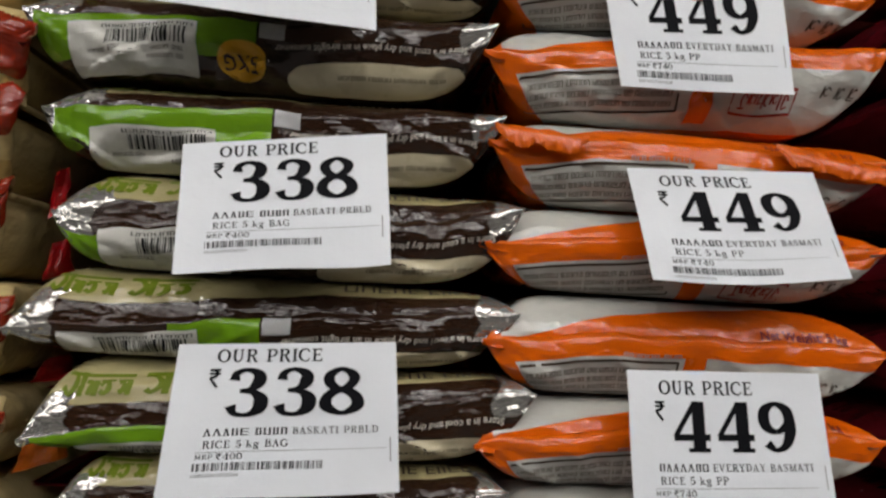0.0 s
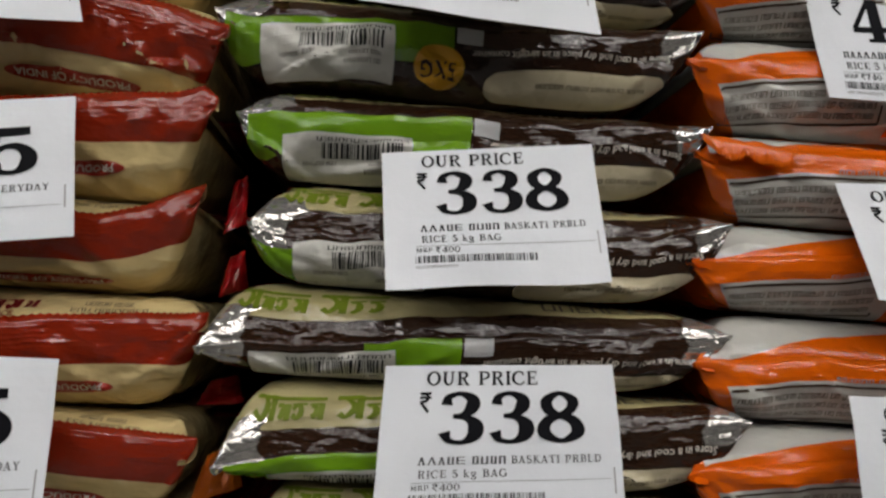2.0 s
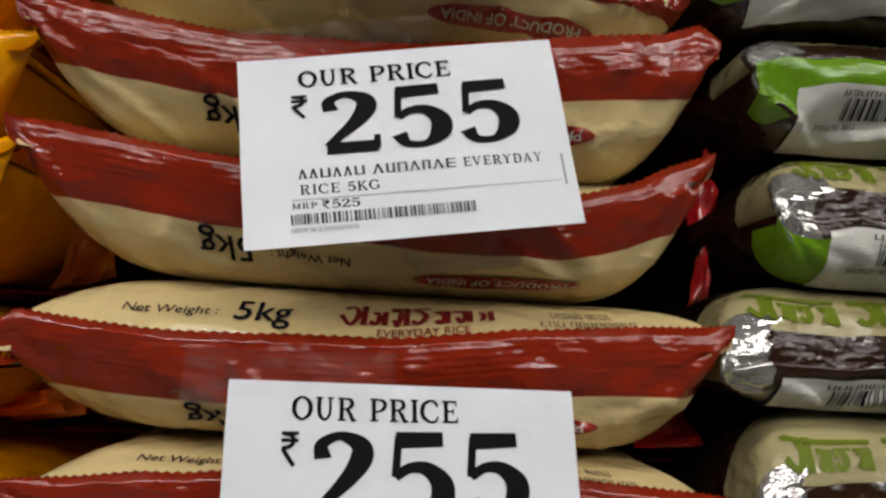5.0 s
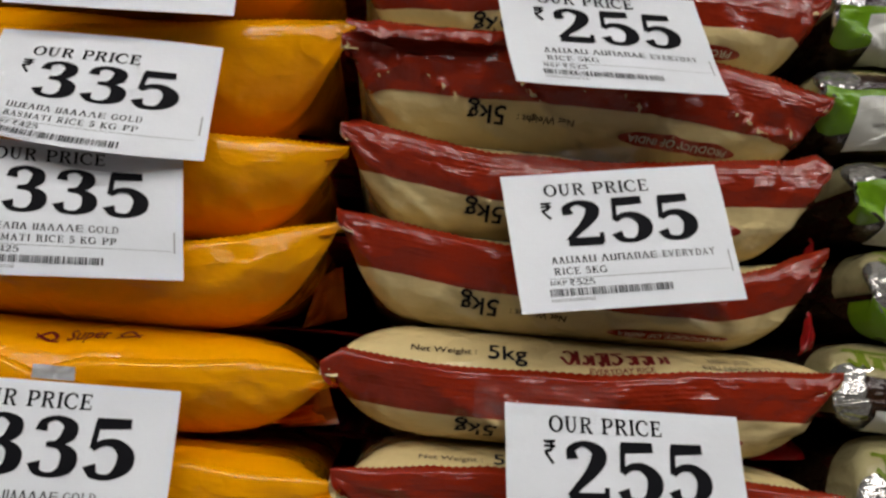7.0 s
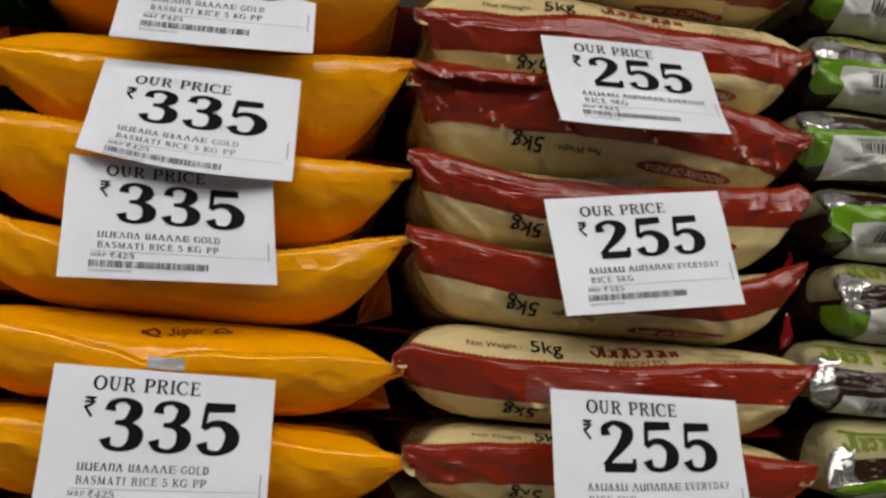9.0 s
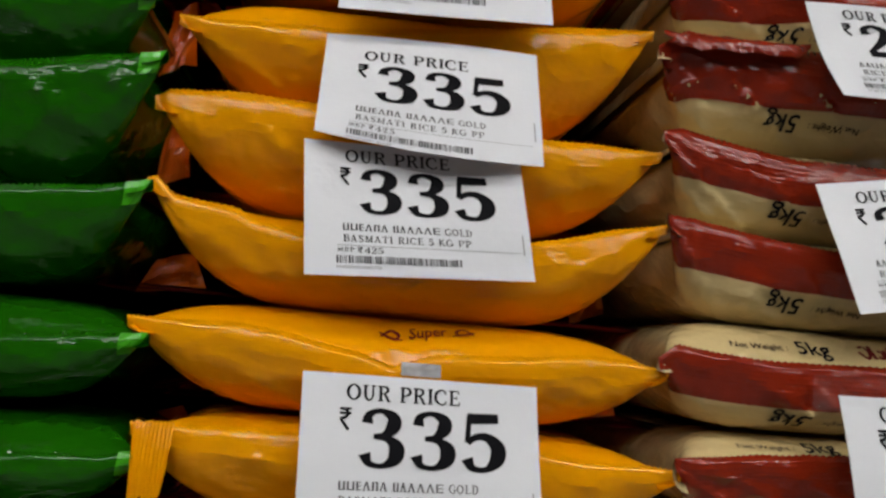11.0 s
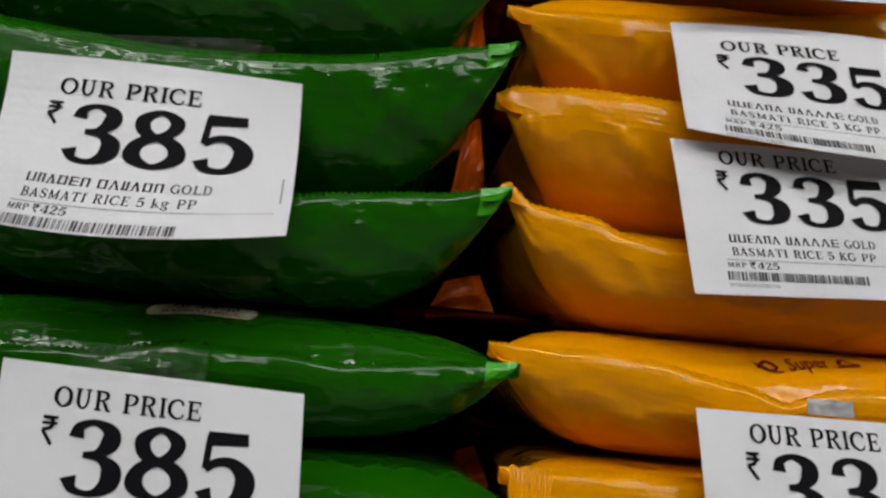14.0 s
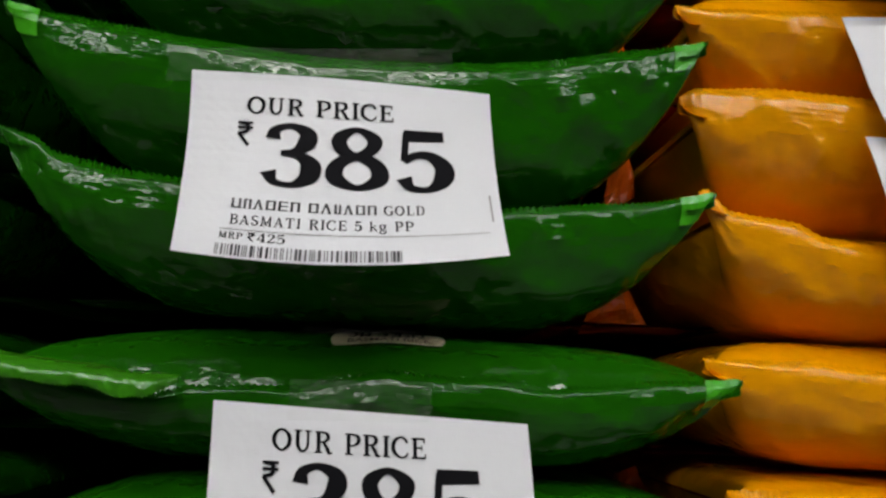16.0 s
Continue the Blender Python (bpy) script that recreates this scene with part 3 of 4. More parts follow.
# ---- rice bags ----
def bag(x0, z0, x1, z1, zm, zt, zb, material, seed, y=0.006, flap=0.012, zig=0.0, rough=1.0, length=0.40, flip=False, label="", group="", name="rice_bag", full=(4.0, 4.0), corner=0.004, top_depth=0.052, low_depth=0.060, edge=None, taper=0.015):
    """A filled pillow bag on its side: sealed edge to the front from (x0, z0) over the middle height zm to (x1, z1), top at zt, underside at zb.
    edge: heights of the sealed edge as (share of the width, z), where it waves or folds."""
    nu = 230 if zig > 0.00055 else 150 if zig else 96
    us = np.linspace(-1, 1, nu)
    a = np.sign(us) * (1 - (1 - np.abs(us)) ** 1.25)
    off = seed * 3.71
    wide = x1 - x0

    def nz(*p):
        return noise.noise(Vector(p))

    line = None
    if edge:
        shares = (a + 1) / 2
        line = np.interp(shares, [k[0] for k in edge], [k[1] for k in edge])
        line[1:-1] = (line[:-2] + 2 * line[1:-1] + line[2:]) / 4
    phis = np.linspace(0, math.pi / 2, 17)
    cols = []
    for k, u in enumerate(a):
        s = (u + 1) / 2
        x = x0 + wide * s
        tip = z0 + (z1 - z0) * s
        bulk = max(0.0, 1 - abs(u) ** full[int(u > 0)]) ** 0.58
        soft = 1 - u * u
        ze = tip + (zm - (z0 + z1) / 2) * (1 - abs(u) ** 1.6) + rough * (0.005 * nz(x * 14, off, 0.3) + 0.0022 * nz(x * 46, off, 7.7)) * min(1, soft * 4)
        if edge:
            ze = float(line[k]) + rough * 0.0012 * nz(x * 46, off, 7.7) * min(1, soft * 4)
        ztu = min(tip - corner * 0.8 * (1 - bulk), ze) * (1 - bulk) + zt * bulk + (tip - (z0 + z1) / 2) * bulk * (1 - bulk) - 0.001
        zbu = tip + (zb - tip) * bulk
        zbu = min(zbu, ze - corner)
        fl = flap * (0.55 + 0.45 * nz(x * 9, off, 2.2)) * (0.8 + 0.2 * bulk)
        ye = y + 0.004 * nz(x * 11, off, 5.1) * rough + 0.0045 * math.sin(x * 430 + off) * math.exp(-(1 - abs(u)) / 0.14) * rough * nz(x * 60, off, 1.1)
        lean = 0.005 * bulk
        jag = zig * (1 if k % 2 else -1)
        profile = []
        # back seal, then over the top to the front
        ymid = (ztu + zbu) / 2
        for q in (1.0, 0.93, 0.82, 0.68, 0.52, 0.38, 0.26):
            yy = q * length
            puff = min(1, (1 - q) / 0.2) ** 0.5
            profile.append((x - u * taper, yy, ymid + (ztu - ymid) * puff + 0.003 * nz(x * 12, yy * 12, off) * bulk))
        zr = ze - fl
        for ph in phis[::-1]:
            yy = ye + 0.0014 + lean + top_depth * bulk * (1 - math.cos(ph)) + 0.003 * math.sin(ph) * bulk
            zz = zr + (ztu - zr) * math.sin(ph)
            d = 0.0035 * nz(x * 22, zz * 30, off + 1) * math.sin(ph) * bulk * rough
            shrink = taper * (1 - math.cos(ph)) * u
            profile.append((x - shrink, yy + d, zz))
        nroot = len(profile)
        if flap:
            profile.append((x, ye + 0.0014 + lean, ze - fl * 0.45))
        profile.append((x, ye - 0.0006 + lean, ze + jag))
        nedge = len(profile) - 1
        for ph in phis[1:]:
            yy = ye - 0.0012 + low_depth * bulk * (1 - math.cos(ph)) + 0.004 * math.sin(ph) * bulk + lean * math.exp(-(ze - zbu) * math.sin(ph) / 0.008)
            zz = ze - (ze - zbu) * math.sin(ph)
            v = ze - zz
            cr = nz(x * 34 + 2.0 * u * v * 20, v * 9, off + 3)
            d = rough * (0.0050 * nz(x * 13 + v * 14, v * 22, off + 9) - 0.0048 * max(0, 1 - abs(nz(x * 16 - v * 30, v * 12, off + 4)) * 8) * min(1, v * 40) + 0.0040 * (abs(cr) ** 0.7) * math.exp(-v * 30)) * min(1, math.sin(2 * ph) + 0.25) * (0.3 + 0.7 * bulk)
            # pleats that fan out from the two ends of the seal, and long slack folds
            far = (1 - abs(u)) * wide / 2
            fan = math.atan2(v, far + 0.004)
            reach = math.hypot(v, far)
            d += rough * 0.0034 * (1 - 3.2 * abs(nz(fan * 3.1 + (9 if u > 0 else 0), reach * 7, off + 6))) * math.exp(-reach / 0.055) * min(1, reach * 70) * min(1, math.sin(2 * ph) + 0.2)
            d -= rough * 0.0042 * max(0, 1 - abs(nz(x * 7 + v * 26, v * 8 - x * 4, off + 12)) * 11) * min(1, v * 45) * bulk * min(1, math.sin(2 * ph) + 0.1)
            shrink = taper * (1 - math.cos(ph)) * u
            profile.append((x - shrink, yy + d, zz))
        for q in (0.26, 0.38, 0.52, 0.68, 0.82, 0.93, 1.0):
            yy = q * length
            puff = min(1, (1 - q) / 0.2) ** 0.5
            profile.append((x - u * taper, yy, ymid + (zbu - ymid) * puff))
        cols.append(profile)
    grid = np.array(cols).transpose(1, 0, 2)
    seg = np.linalg.norm(np.diff(grid, axis=0), axis=2)
    arc = np.vstack([np.zeros((1, nu)), np.cumsum(seg, axis=0)])
    arc -= arc[nedge:nedge + 1]
    # the print runs straight across creases
    pad = 10
    wide_arc = np.pad(arc, ((0, 0), (pad, pad)), mode="edge")
    arc = np.stack([np.convolve(row, np.ones(2 * pad + 1) / (2 * pad + 1), mode="valid") for row in wide_arc])
    r = len(grid)
    share = np.tile((a + 1) / 2, (r, 1))
    uvs = np.stack([share, arc], 2).reshape(-1, 2)
    centre = Vector(((x0 + x1) / 2, y + length / 2, zb))
    r0, r1 = (nroot - 1, nedge + 3)
    local = grid - np.array(centre)
    ob = new(name)
    ob.location = centre
    for part_name, ra, rb in (("top_film", 0, r0), ("sealed_edge", r0, r1), ("front_film", r1, r - 1)):
        h = rb - ra + 1
        fc = [(i * nu + j, (i + 1) * nu + j, (i + 1) * nu + j + 1, i * nu + j + 1) for i in range(h - 1) for j in range(nu - 1)]
        piece(part_name, local[ra:rb + 1].reshape(-1, 3), fc, material, ob, smooth=True, uvs=uvs.reshape(r, nu, 2)[ra:rb + 1].reshape(-1, 2))
    tagged(ob, label, "rice bag", group)
    # sheets to print on: even in x, by metres down the front (positive) and over the top (negative)
    even = np.linspace(0, 1, nu)
    here = (a + 1) / 2
    rows = np.linspace(-0.10, 0.10, 81)
    samp = np.zeros((81, nu, 3))
    for j in range(nu):
        for ax in range(3):
            samp[:, j, ax] = np.interp(rows, arc[:, j], grid[:, j, ax])
    for i in range(81):
        for ax in range(3):
            samp[i, :, ax] = np.interp(even, here, samp[i, :, ax])
    patch = Patch(samp - np.array(centre), rows)
    patch.normals = -patch.normals
    return ob, patch, wide


def print_red(ob, patch, wide, seed):
    lay("weight_print", letters("5kg"), patch, 0.31, -0.0235, 0.0, 0.013, M_INK, ob, fit_width=0.08)
    lay("weight_caption", letters("Net Weight :"), patch, 0.16, -0.026, 0, 0.005, M_DARKPRINT, ob, fit_width=0.13)
    lay("wordmark", script(7, 3, 1.25), patch, 0.46, -0.025, 0, 0.014, M_MAROONPRINT, ob, fit_width=0.22)
    lay("grade_caption", letters("EVERYDAY RICE"), patch, 0.51, -0.019, 0, 0.004, M_MAROONPRINT, ob, fit_width=0.13)
    lay("stamp_print", bars((5, 4), seed), patch, 0.76, -0.028, 0, 0.006, M_DARKPRINT, ob, fit_width=0.09)
    lay("stamp_print", bars((3, 8), seed + 4), patch, 0.74, -0.021, 0, 0.004, M_DARKPRINT, ob, fit_width=0.14)
    low = 0.011 if seed == 3 else 0.0
    if low:
        lay("red_panel", quad_shape(90, 8), patch, 0.0, 0.045, 1.0, 0.014, M_REDBAND, ob, off=0.0006)
    lay("weight_print", letters("5kg"), patch, 0.255, 0.052 + low, 0, 0.014, M_INK, ob, fit_width=0.082, turned=True)
    lay("weight_caption", letters("Net Weight :"), patch, 0.36, 0.0485 + low, 0, 0.005, M_DARKPRINT, ob, fit_width=0.12, turned=True)
    lay("origin_badge", quad_shape(50, 10, 0.25), patch, 0.575, 0.0575 + low, 0.26, 0.0115, M_REDPRINT, ob, label="red oval print")
    lay("origin_text", letters("PRODUCT OF INDIA"), patch, 0.595, 0.0542 + low, 0, 0.0052, M_PALEPRINT, ob, fit_width=0.22, turned=True, off=0.0014)


def print_brown(ob, patch, wide, seed, clean=False, coin=False):
    for k, (at, count) in enumerate(((0.06, 4), (0.21, 3))):
        lay("wordmark", script(count, 11 + 6 * k, 1.5), patch, at, -0.021, 0, 0.016, M_OLIVE, ob, fit_width=0.13)
        lay("wordmark_bar", ribbon_line(), patch, at, -0.034, 0.13, 0.0025, M_OLIVE, ob)
    lay("wordmark", bars((5, 4), 23), patch, 0.64, -0.0205, 0, 0.010, M_DARKPRINT, ob, fit_width=0.29)
    lay("maker_print", bars((1, 8, 2), 29), patch, 0.70, -0.034, 0, 0.005, M_DARKPRINT, ob, fit_width=0.2)
    if clean:
        lay("green_panel", quad_shape(24, 24), patch, 0.004, 0.045, 0.09, 0.035, M_LIME, ob, label="lime green printed panel")
    elif seed == 5:
        lay("green_panel", quad_shape(50, 16), patch, 0.30, 0.027, 0.18, 0.0255, M_LIME, ob, label="lime green printed panel")
    else:
        lay("green_panel", quad_shape(90, 16), patch, 0.02, 0.030, 0.46, 0.0285, M_LIME, ob, label="lime green printed panel")
    lay("small_panel", quad_shape(10, 8), patch, 0.485, 0.013, 0.055, 0.0115, M_SQUARE, ob, label="grey square print")
    p = {3: 0.015, 6: 0.012}.get(seed, 0.006)
    lay("barcode_panel", quad_shape(60, 24, 0.02), patch, 0.09, p + 0.042, 0.27, 0.042, M_LABEL, ob, label="white barcode panel", off=0.0014)
    lay("barcode", barcode_shape(seed, 4.6), patch, 0.17, p + 0.017, 0, 0.011, M_INK, ob, fit_width=0.17, off=0.0019)
    lay("barcode_number", bars((13,), seed), patch, 0.16, p + 0.005, 0, 0.0025, M_INK, ob, fit_width=0.19, off=0.0019, turned=True)
    lay("small_print", bars((6, 3), seed + 1), patch, 0.13, p + 0.022, 0, 0.003, M_DARKPRINT, ob, fit_width=0.07, off=0.0019)
    lay("small_print", bars((5, 3), seed + 2), patch, 0.27, p + 0.023, 0, 0.003, M_DARKPRINT, ob, fit_width=0.06, off=0.0019)
    lay("small_print", bars((7, 2), seed + 8), patch, 0.26, p + 0.029, 0, 0.003, M_DARKPRINT, ob, fit_width=0.07, off=0.0019)
    lay("storage_print", letters("Store in a cool and dry place in an airtight container"), patch, 0.52, 0.021, 0, 0.0048, M_PALEPRINT, ob, fit_width=0.42, turned=True)
    lay("cream_panel", quad_shape(80, 18, 0.12), patch, 0.55, 0.056, 0.40, 0.027, M_CREAMPRINT, ob, label="cream printed panel")
    lay("small_print", bars((4, 7, 5, 6), seed + 3), patch, 0.66, 0.041, 0, 0.003, M_DARKPRINT, ob, fit_width=0.24, off=0.0014, turned=True)
    if coin:
        lay("weight_badge", disc_shape(), patch, 0.40, 0.048, 0.105, 0.032, M_GOLD, ob, label="yellow round print", off=0.0016)
        lay("weight_print", letters("5KG"), patch, 0.415, 0.040, 0, 0.012, M_DARKPRINT, ob, fit_width=0.075, turned=True, off=0.0022)


def ribbon_line():
    return ribbon([(0, 0.5, 1.0), (0.5, 0.5, 1.0), (1, 0.5, 1.0)]), 1.0


def print_orange(ob, patch, wide, seed):
    lay("weight_print", letters("Net Weight: 5 kg"), patch, 0.68, -0.008, 0, 0.007, M_MAROONPRINT, ob, fit_width=0.22)
    for i in range(3):
        lay("small_print", bars((9, 2, 7, 5, 8), seed + i), patch, 0.10, 0.030 + 0.008 * i, 0, 0.0045, M_DARKPRINT, ob, fit_width=0.36, turned=True)
    box_shape = joined([ribbon([(0, 0.0, 0.06), (0.5, 0, 0.06), (1, 0.0, 0.06)]), ribbon([(0, 1, 0.06), (0.5, 1, 0.06), (1, 1, 0.06)]), ribbon([(0, 0, 0.012), (0, 1, 0.012)]), ribbon([(1, 0, 0.012), (1, 1, 0.012)])]), 1.0
    lay("text_frame", box_shape, patch, 0.085, 0.051, 0.39, 0.031, M_DARKPRINT, ob)
    lay("caption_print", bars((3, 6), seed + 7), patch, 0.34, 0.0175, 0, 0.0038, M_FAINT, ob, fit_width=0.14, turned=True)
    lay("orange_panel", quad_shape(12, 12), patch, 0.505, 0.062, 0.055, 0.026, M_ORANGEPRINT, ob, label="orange square print")
    lay("orange_panel", quad_shape(12, 12), patch, 0.49, 0.026, 0.055, 0.016, M_ORANGEPRINT, ob, label="orange square print")
    badge = joined([ribbon([(0, 0.1, 0.09), (0.5, 0.0, 0.09), (1, 0.1, 0.09)]), ribbon([(0, 0.9, 0.09), (0.5, 1, 0.09), (1, 0.9, 0.09)]), ribbon([(0, 0.1, 0.02), (0, 0.9, 0.02)]), ribbon([(1, 0.1, 0.02), (1, 0.9, 0.02)])]), 1.0
    lay("seal_frame", badge, patch, 0.61, 0.054, 0.16, 0.024, M_REDPRINT, ob)
    lay("seal_wordmark", script(6, 31), patch, 0.625, 0.049, 0, 0.013, M_REDPRINT, ob, fit_width=0.13, turned=True)
    for i in range(3):
        lay("icon_print", script(1, 40 + i), patch, 0.83 + 0.04 * i, 0.038, 0, 0.009, M_DARKPRINT, ob, fit_width=0.025, turned=True)


def print_yellow(ob, patch, wide, seed):
    lay("grade_print", letters("Super"), patch, 0.50, -0.030, 0, 0.011, M_MAROONPRINT, ob, fit_width=0.075)
    for at, k in ((0.445, 1), (0.59, -1)):
        curl = joined([ribbon([(0.5 - 0.5 * k, 0.2, 0.1), (0.5, 0.9, 0.22), (0.5 + 0.4 * k, 0.4, 0.16), (0.5 + 0.1 * k, 0.1, 0.1)]), ribbon([(0.5 - 0.6 * k, 0.6, 0.1), (0.5 - 0.2 * k, 0.3, 0.2), (0.5 + 0.6 * k, 0.0, 0.08)])]), 1.0
        lay("flourish", curl, patch, at, -0.030, 0.04, 0.010, M_MAROONPRINT, ob)


def print_green(ob, patch, wide, seed):
    lay("corner_mark", quad_shape(4, 4), patch, 0.952, 0.014, 0.045, 0.0135, M_BRIGHT, ob, label="bright green corner print")
    lay("badge", quad_shape(40, 12, 0.1), patch, 0.44, -0.0335, 0.17, 0.022, M_CREAMPRINT, ob, label="cream printed badge")
    lay("badge_wordmark", script(6, 61), patch, 0.465, -0.0425, 0, 0.011, M_INK, ob, fit_width=0.12, off=0.0014)
    lay("badge_caption", letters("BASMATI RICE"), patch, 0.465, -0.0355, 0, 0.005, M_DARKPRINT, ob, fit_width=0.12, off=0.0014)


L_RED = "red and cream plastic bag of rice in a stack"
L_BROWN = "glossy brown, lime and cream plastic bag of rice"
L_ORANGE = "orange and white plastic bag of rice in a stack"
L_YELLOW = "plain golden yellow plastic bag of rice in a stack"
L_GREEN = "dark green plastic bag of rice with serrated edge"
L_PINK = "dark pink plastic bag of rice in a stack"

# (left tip x, z, right tip x, z, edge mid z, top z, underside z)
REDS = [(-0.15, 1.72, 0.172, 1.725, 1.73, 1.76, 1.692), (-0.152, 1.615, 0.172, 1.640, 1.640, 1.690, 1.612), (-0.158, 1.560, 0.172, 1.575, 1.578, 1.611, 1.518), (-0.158, 1.512, 0.176, 1.506, 1.522, 1.530, 1.452),
        (-0.152, 1.450, 0.174, 1.461, 1.447, 1.455, 1.388), (-0.148, 1.391, 0.172, 1.397, 1.386, 1.391, 1.327), (-0.148, 1.302, 0.182, 1.319, 1.306, 1.329, 1.254),
        (-0.135, 1.228, 0.183, 1.240, 1.242, 1.253, 1.190), (-0.150, 1.150, 0.180, 1.155, 1.165, 1.189, DECK + 0.001)]
BROWNS = [(0.175, 1.65, 0.500, 1.655, 1.645, 1.682, 1.614), (0.175, 1.575, 0.500, 1.580, 1.578, 1.612, 1.543), (0.165, 1.515, 0.490, 1.533, 1.521, 1.541, 1.476), (0.186, 1.447, 0.500, 1.468, 1.459, 1.475, 1.413),
          (0.199, 1.378, 0.517, 1.403, 1.379, 1.412, 1.344), (0.175, 1.299, 0.518, 1.329, 1.314, 1.344, 1.284), (0.192, 1.228, 0.532, 1.274, 1.252, 1.283, 1.218),
          (0.213, 1.180, 0.517, 1.206, 1.190, 1.217, 1.157), (0.190, 1.125, 0.515, 1.130, 1.130, 1.156, DECK + 0.001)]
ORANGES = [(0.478, 1.65, 0.785, 1.655, 1.66, 1.695, 1.625), (0.478, 1.570, 0.785, 1.590, 1.590, 1.623, 1.548), (0.481, 1.515, 0.791, 1.545, 1.535, 1.547, 1.475), (0.488, 1.450, 0.797, 1.460, 1.462, 1.475, 1.411),
           (0.486, 1.378, 0.793, 1.394, 1.394, 1.410, 1.347), (0.492, 1.310, 0.794, 1.317, 1.322, 1.346, 1.272), (0.490, 1.238, 0.794, 1.254, 1.254, 1.271, 1.206),
           (0.490, 1.150, 0.794, 1.155, 1.170, 1.205, DECK + 0.001)]
YELLOWS = [(-0.48, 1.65, -0.154, 1.665, 1.66, 1.69, 1.615), (-0.480, 1.580, -0.154, 1.590, 1.590, 1.613, 1.537), (-0.477, 1.495, -0.150, 1.531, 1.506, 1.534, 1.447), (-0.481, 1.434, -0.146, 1.437, 1.440, 1.446, 1.373),
           (-0.476, 1.379, -0.143, 1.386, 1.360, 1.372, 1.309), (-0.476, 1.296, -0.138, 1.291, 1.281, 1.312, 1.241), (-0.466, 1.235, -0.127, 1.227, 1.236, 1.240, 1.172),
           (-0.470, 1.130, -0.130, 1.130, 1.140, 1.171, DECK + 0.001)]
GREENS = [(-0.80, 1.65, -0.475, 1.655, 1.645, 1.68, 1.602), (-0.800, 1.570, -0.475, 1.575, 1.570, 1.600, 1.522), (-0.800, 1.490, -0.480, 1.500, 1.488, 1.520, 1.443), (-0.822, 1.451, -0.472, 1.458, 1.436, 1.441, 1.368),
          (-0.815, 1.388, -0.470, 1.377, 1.364, 1.367, 1.306), (-0.812, 1.280, -0.460, 1.286, 1.276, 1.304, 1.235), (-0.800, 1.208, -0.452, 1.220, 1.207, 1.233, 1.170),
          (-0.800, 1.130, -0.455, 1.130, 1.130, 1.168, DECK + 0.001)]

# sealed edges that wave or fold: (share of the width, height)
EDGES = {
    ("R", 3): ((0, 1.507), (0.06, 1.522), (0.26, 1.520), (0.70, 1.523), (0.87, 1.516), (1, 1.504)),
    ("R", 4): ((0, 1.448), (0.04, 1.452), (0.30, 1.440), (0.52, 1.442), (0.75, 1.451), (0.92, 1.457), (0.97, 1.463), (1, 1.455)),
    ("R", 5): ((0, 1.392), (0.06, 1.391), (0.19, 1.386), (0.31, 1.382), (0.60, 1.375), (0.80, 1.376), (0.89, 1.384), (0.93, 1.392), (1, 1.400)),
    ("R", 6): ((0, 1.298), (0.04, 1.308), (0.12, 1.305), (0.20, 1.302), (0.35, 1.303), (0.54, 1.305), (0.75, 1.313), (1, 1.320)),
    ("R", 7): ((0, 1.236), (0.30, 1.244), (0.70, 1.250), (1, 1.244)),
    ("Y", 2): ((0, 1.495), (0.31, 1.502), (0.60, 1.515), (0.82, 1.527), (1, 1.531)),
    ("Y", 3): ((0, 1.434), (0.03, 1.440), (0.15, 1.444), (0.29, 1.443), (0.74, 1.437), (0.85, 1.438), (1, 1.437)),
    ("Y", 4): ((0, 1.379), (0.015, 1.382), (0.05, 1.371), (0.165, 1.367), (0.20, 1.361), (0.28, 1.356), (0.50, 1.355), (0.72, 1.364), (0.80, 1.370), (0.89, 1.379), (1, 1.386)),
    ("Y", 5): ((0, 1.296), (0.19, 1.297), (0.29, 1.293), (0.41, 1.285), (0.47, 1.278), (0.51, 1.283), (0.55, 1.288), (0.72, 1.291), (0.84, 1.296), (0.92, 1.294), (1, 1.290)),
    ("G", 3): ((0, 1.451), (0.06, 1.447), (0.23, 1.441), (0.46, 1.436), (0.60, 1.437), (0.74, 1.442), (0.86, 1.450), (1, 1.458)),
    ("G", 4): ((0, 1.388), (0.05, 1.384), (0.07, 1.378), (0.15, 1.372), (0.24, 1.369), (0.50, 1.363), (0.69, 1.363), (0.78, 1.367), (0.90, 1.371), (1, 1.377)),
    ("G", 5): ((0, 1.280), (0.14, 1.270), (0.23, 1.268), (0.27, 1.272), (0.42, 1.275), (0.52, 1.283), (0.67, 1.281), (0.75, 1.278), (0.79, 1.280), (0.87, 1.283), (1, 1.286)),
}

BAGS = {k: [] for k in "RBOYG"}
for i, row in enumerate(REDS):
    made = bag(*row, M_RED, 10 + i, flap=0.014, zig=0.0005, full=(7.0, 11.0), corner=0.015, low_depth=0.05, taper=0.011, edge=EDGES.get(("R", i)), label=L_RED, group="red and cream rice bags")
    BAGS["R"].append(made[0])
    print_red(*made, i)
for i, row in enumerate(BROWNS):
    made = bag(*row, M_BROWN, 30 + i, flap=0.0, rough=1.25, full=(14.0, 5.0), corner=0.005, top_depth=0.034, low_depth=0.028, taper=0.004, label=L_BROWN, group="brown rice bags")
    BAGS["B"].append(made[0])
    print_brown(*made, i, clean=(i == 4), coin=(i == 2))
for i, row in enumerate(ORANGES):
    made = bag(*row, M_ORANGE, 50 + i, flap=0.006, full=(9.0, 6.0), corner=0.006, top_depth=0.034, low_depth=0.034, label=L_ORANGE, group="orange and white rice bags")
    BAGS["O"].append(made[0])
    print_orange(*made, i)
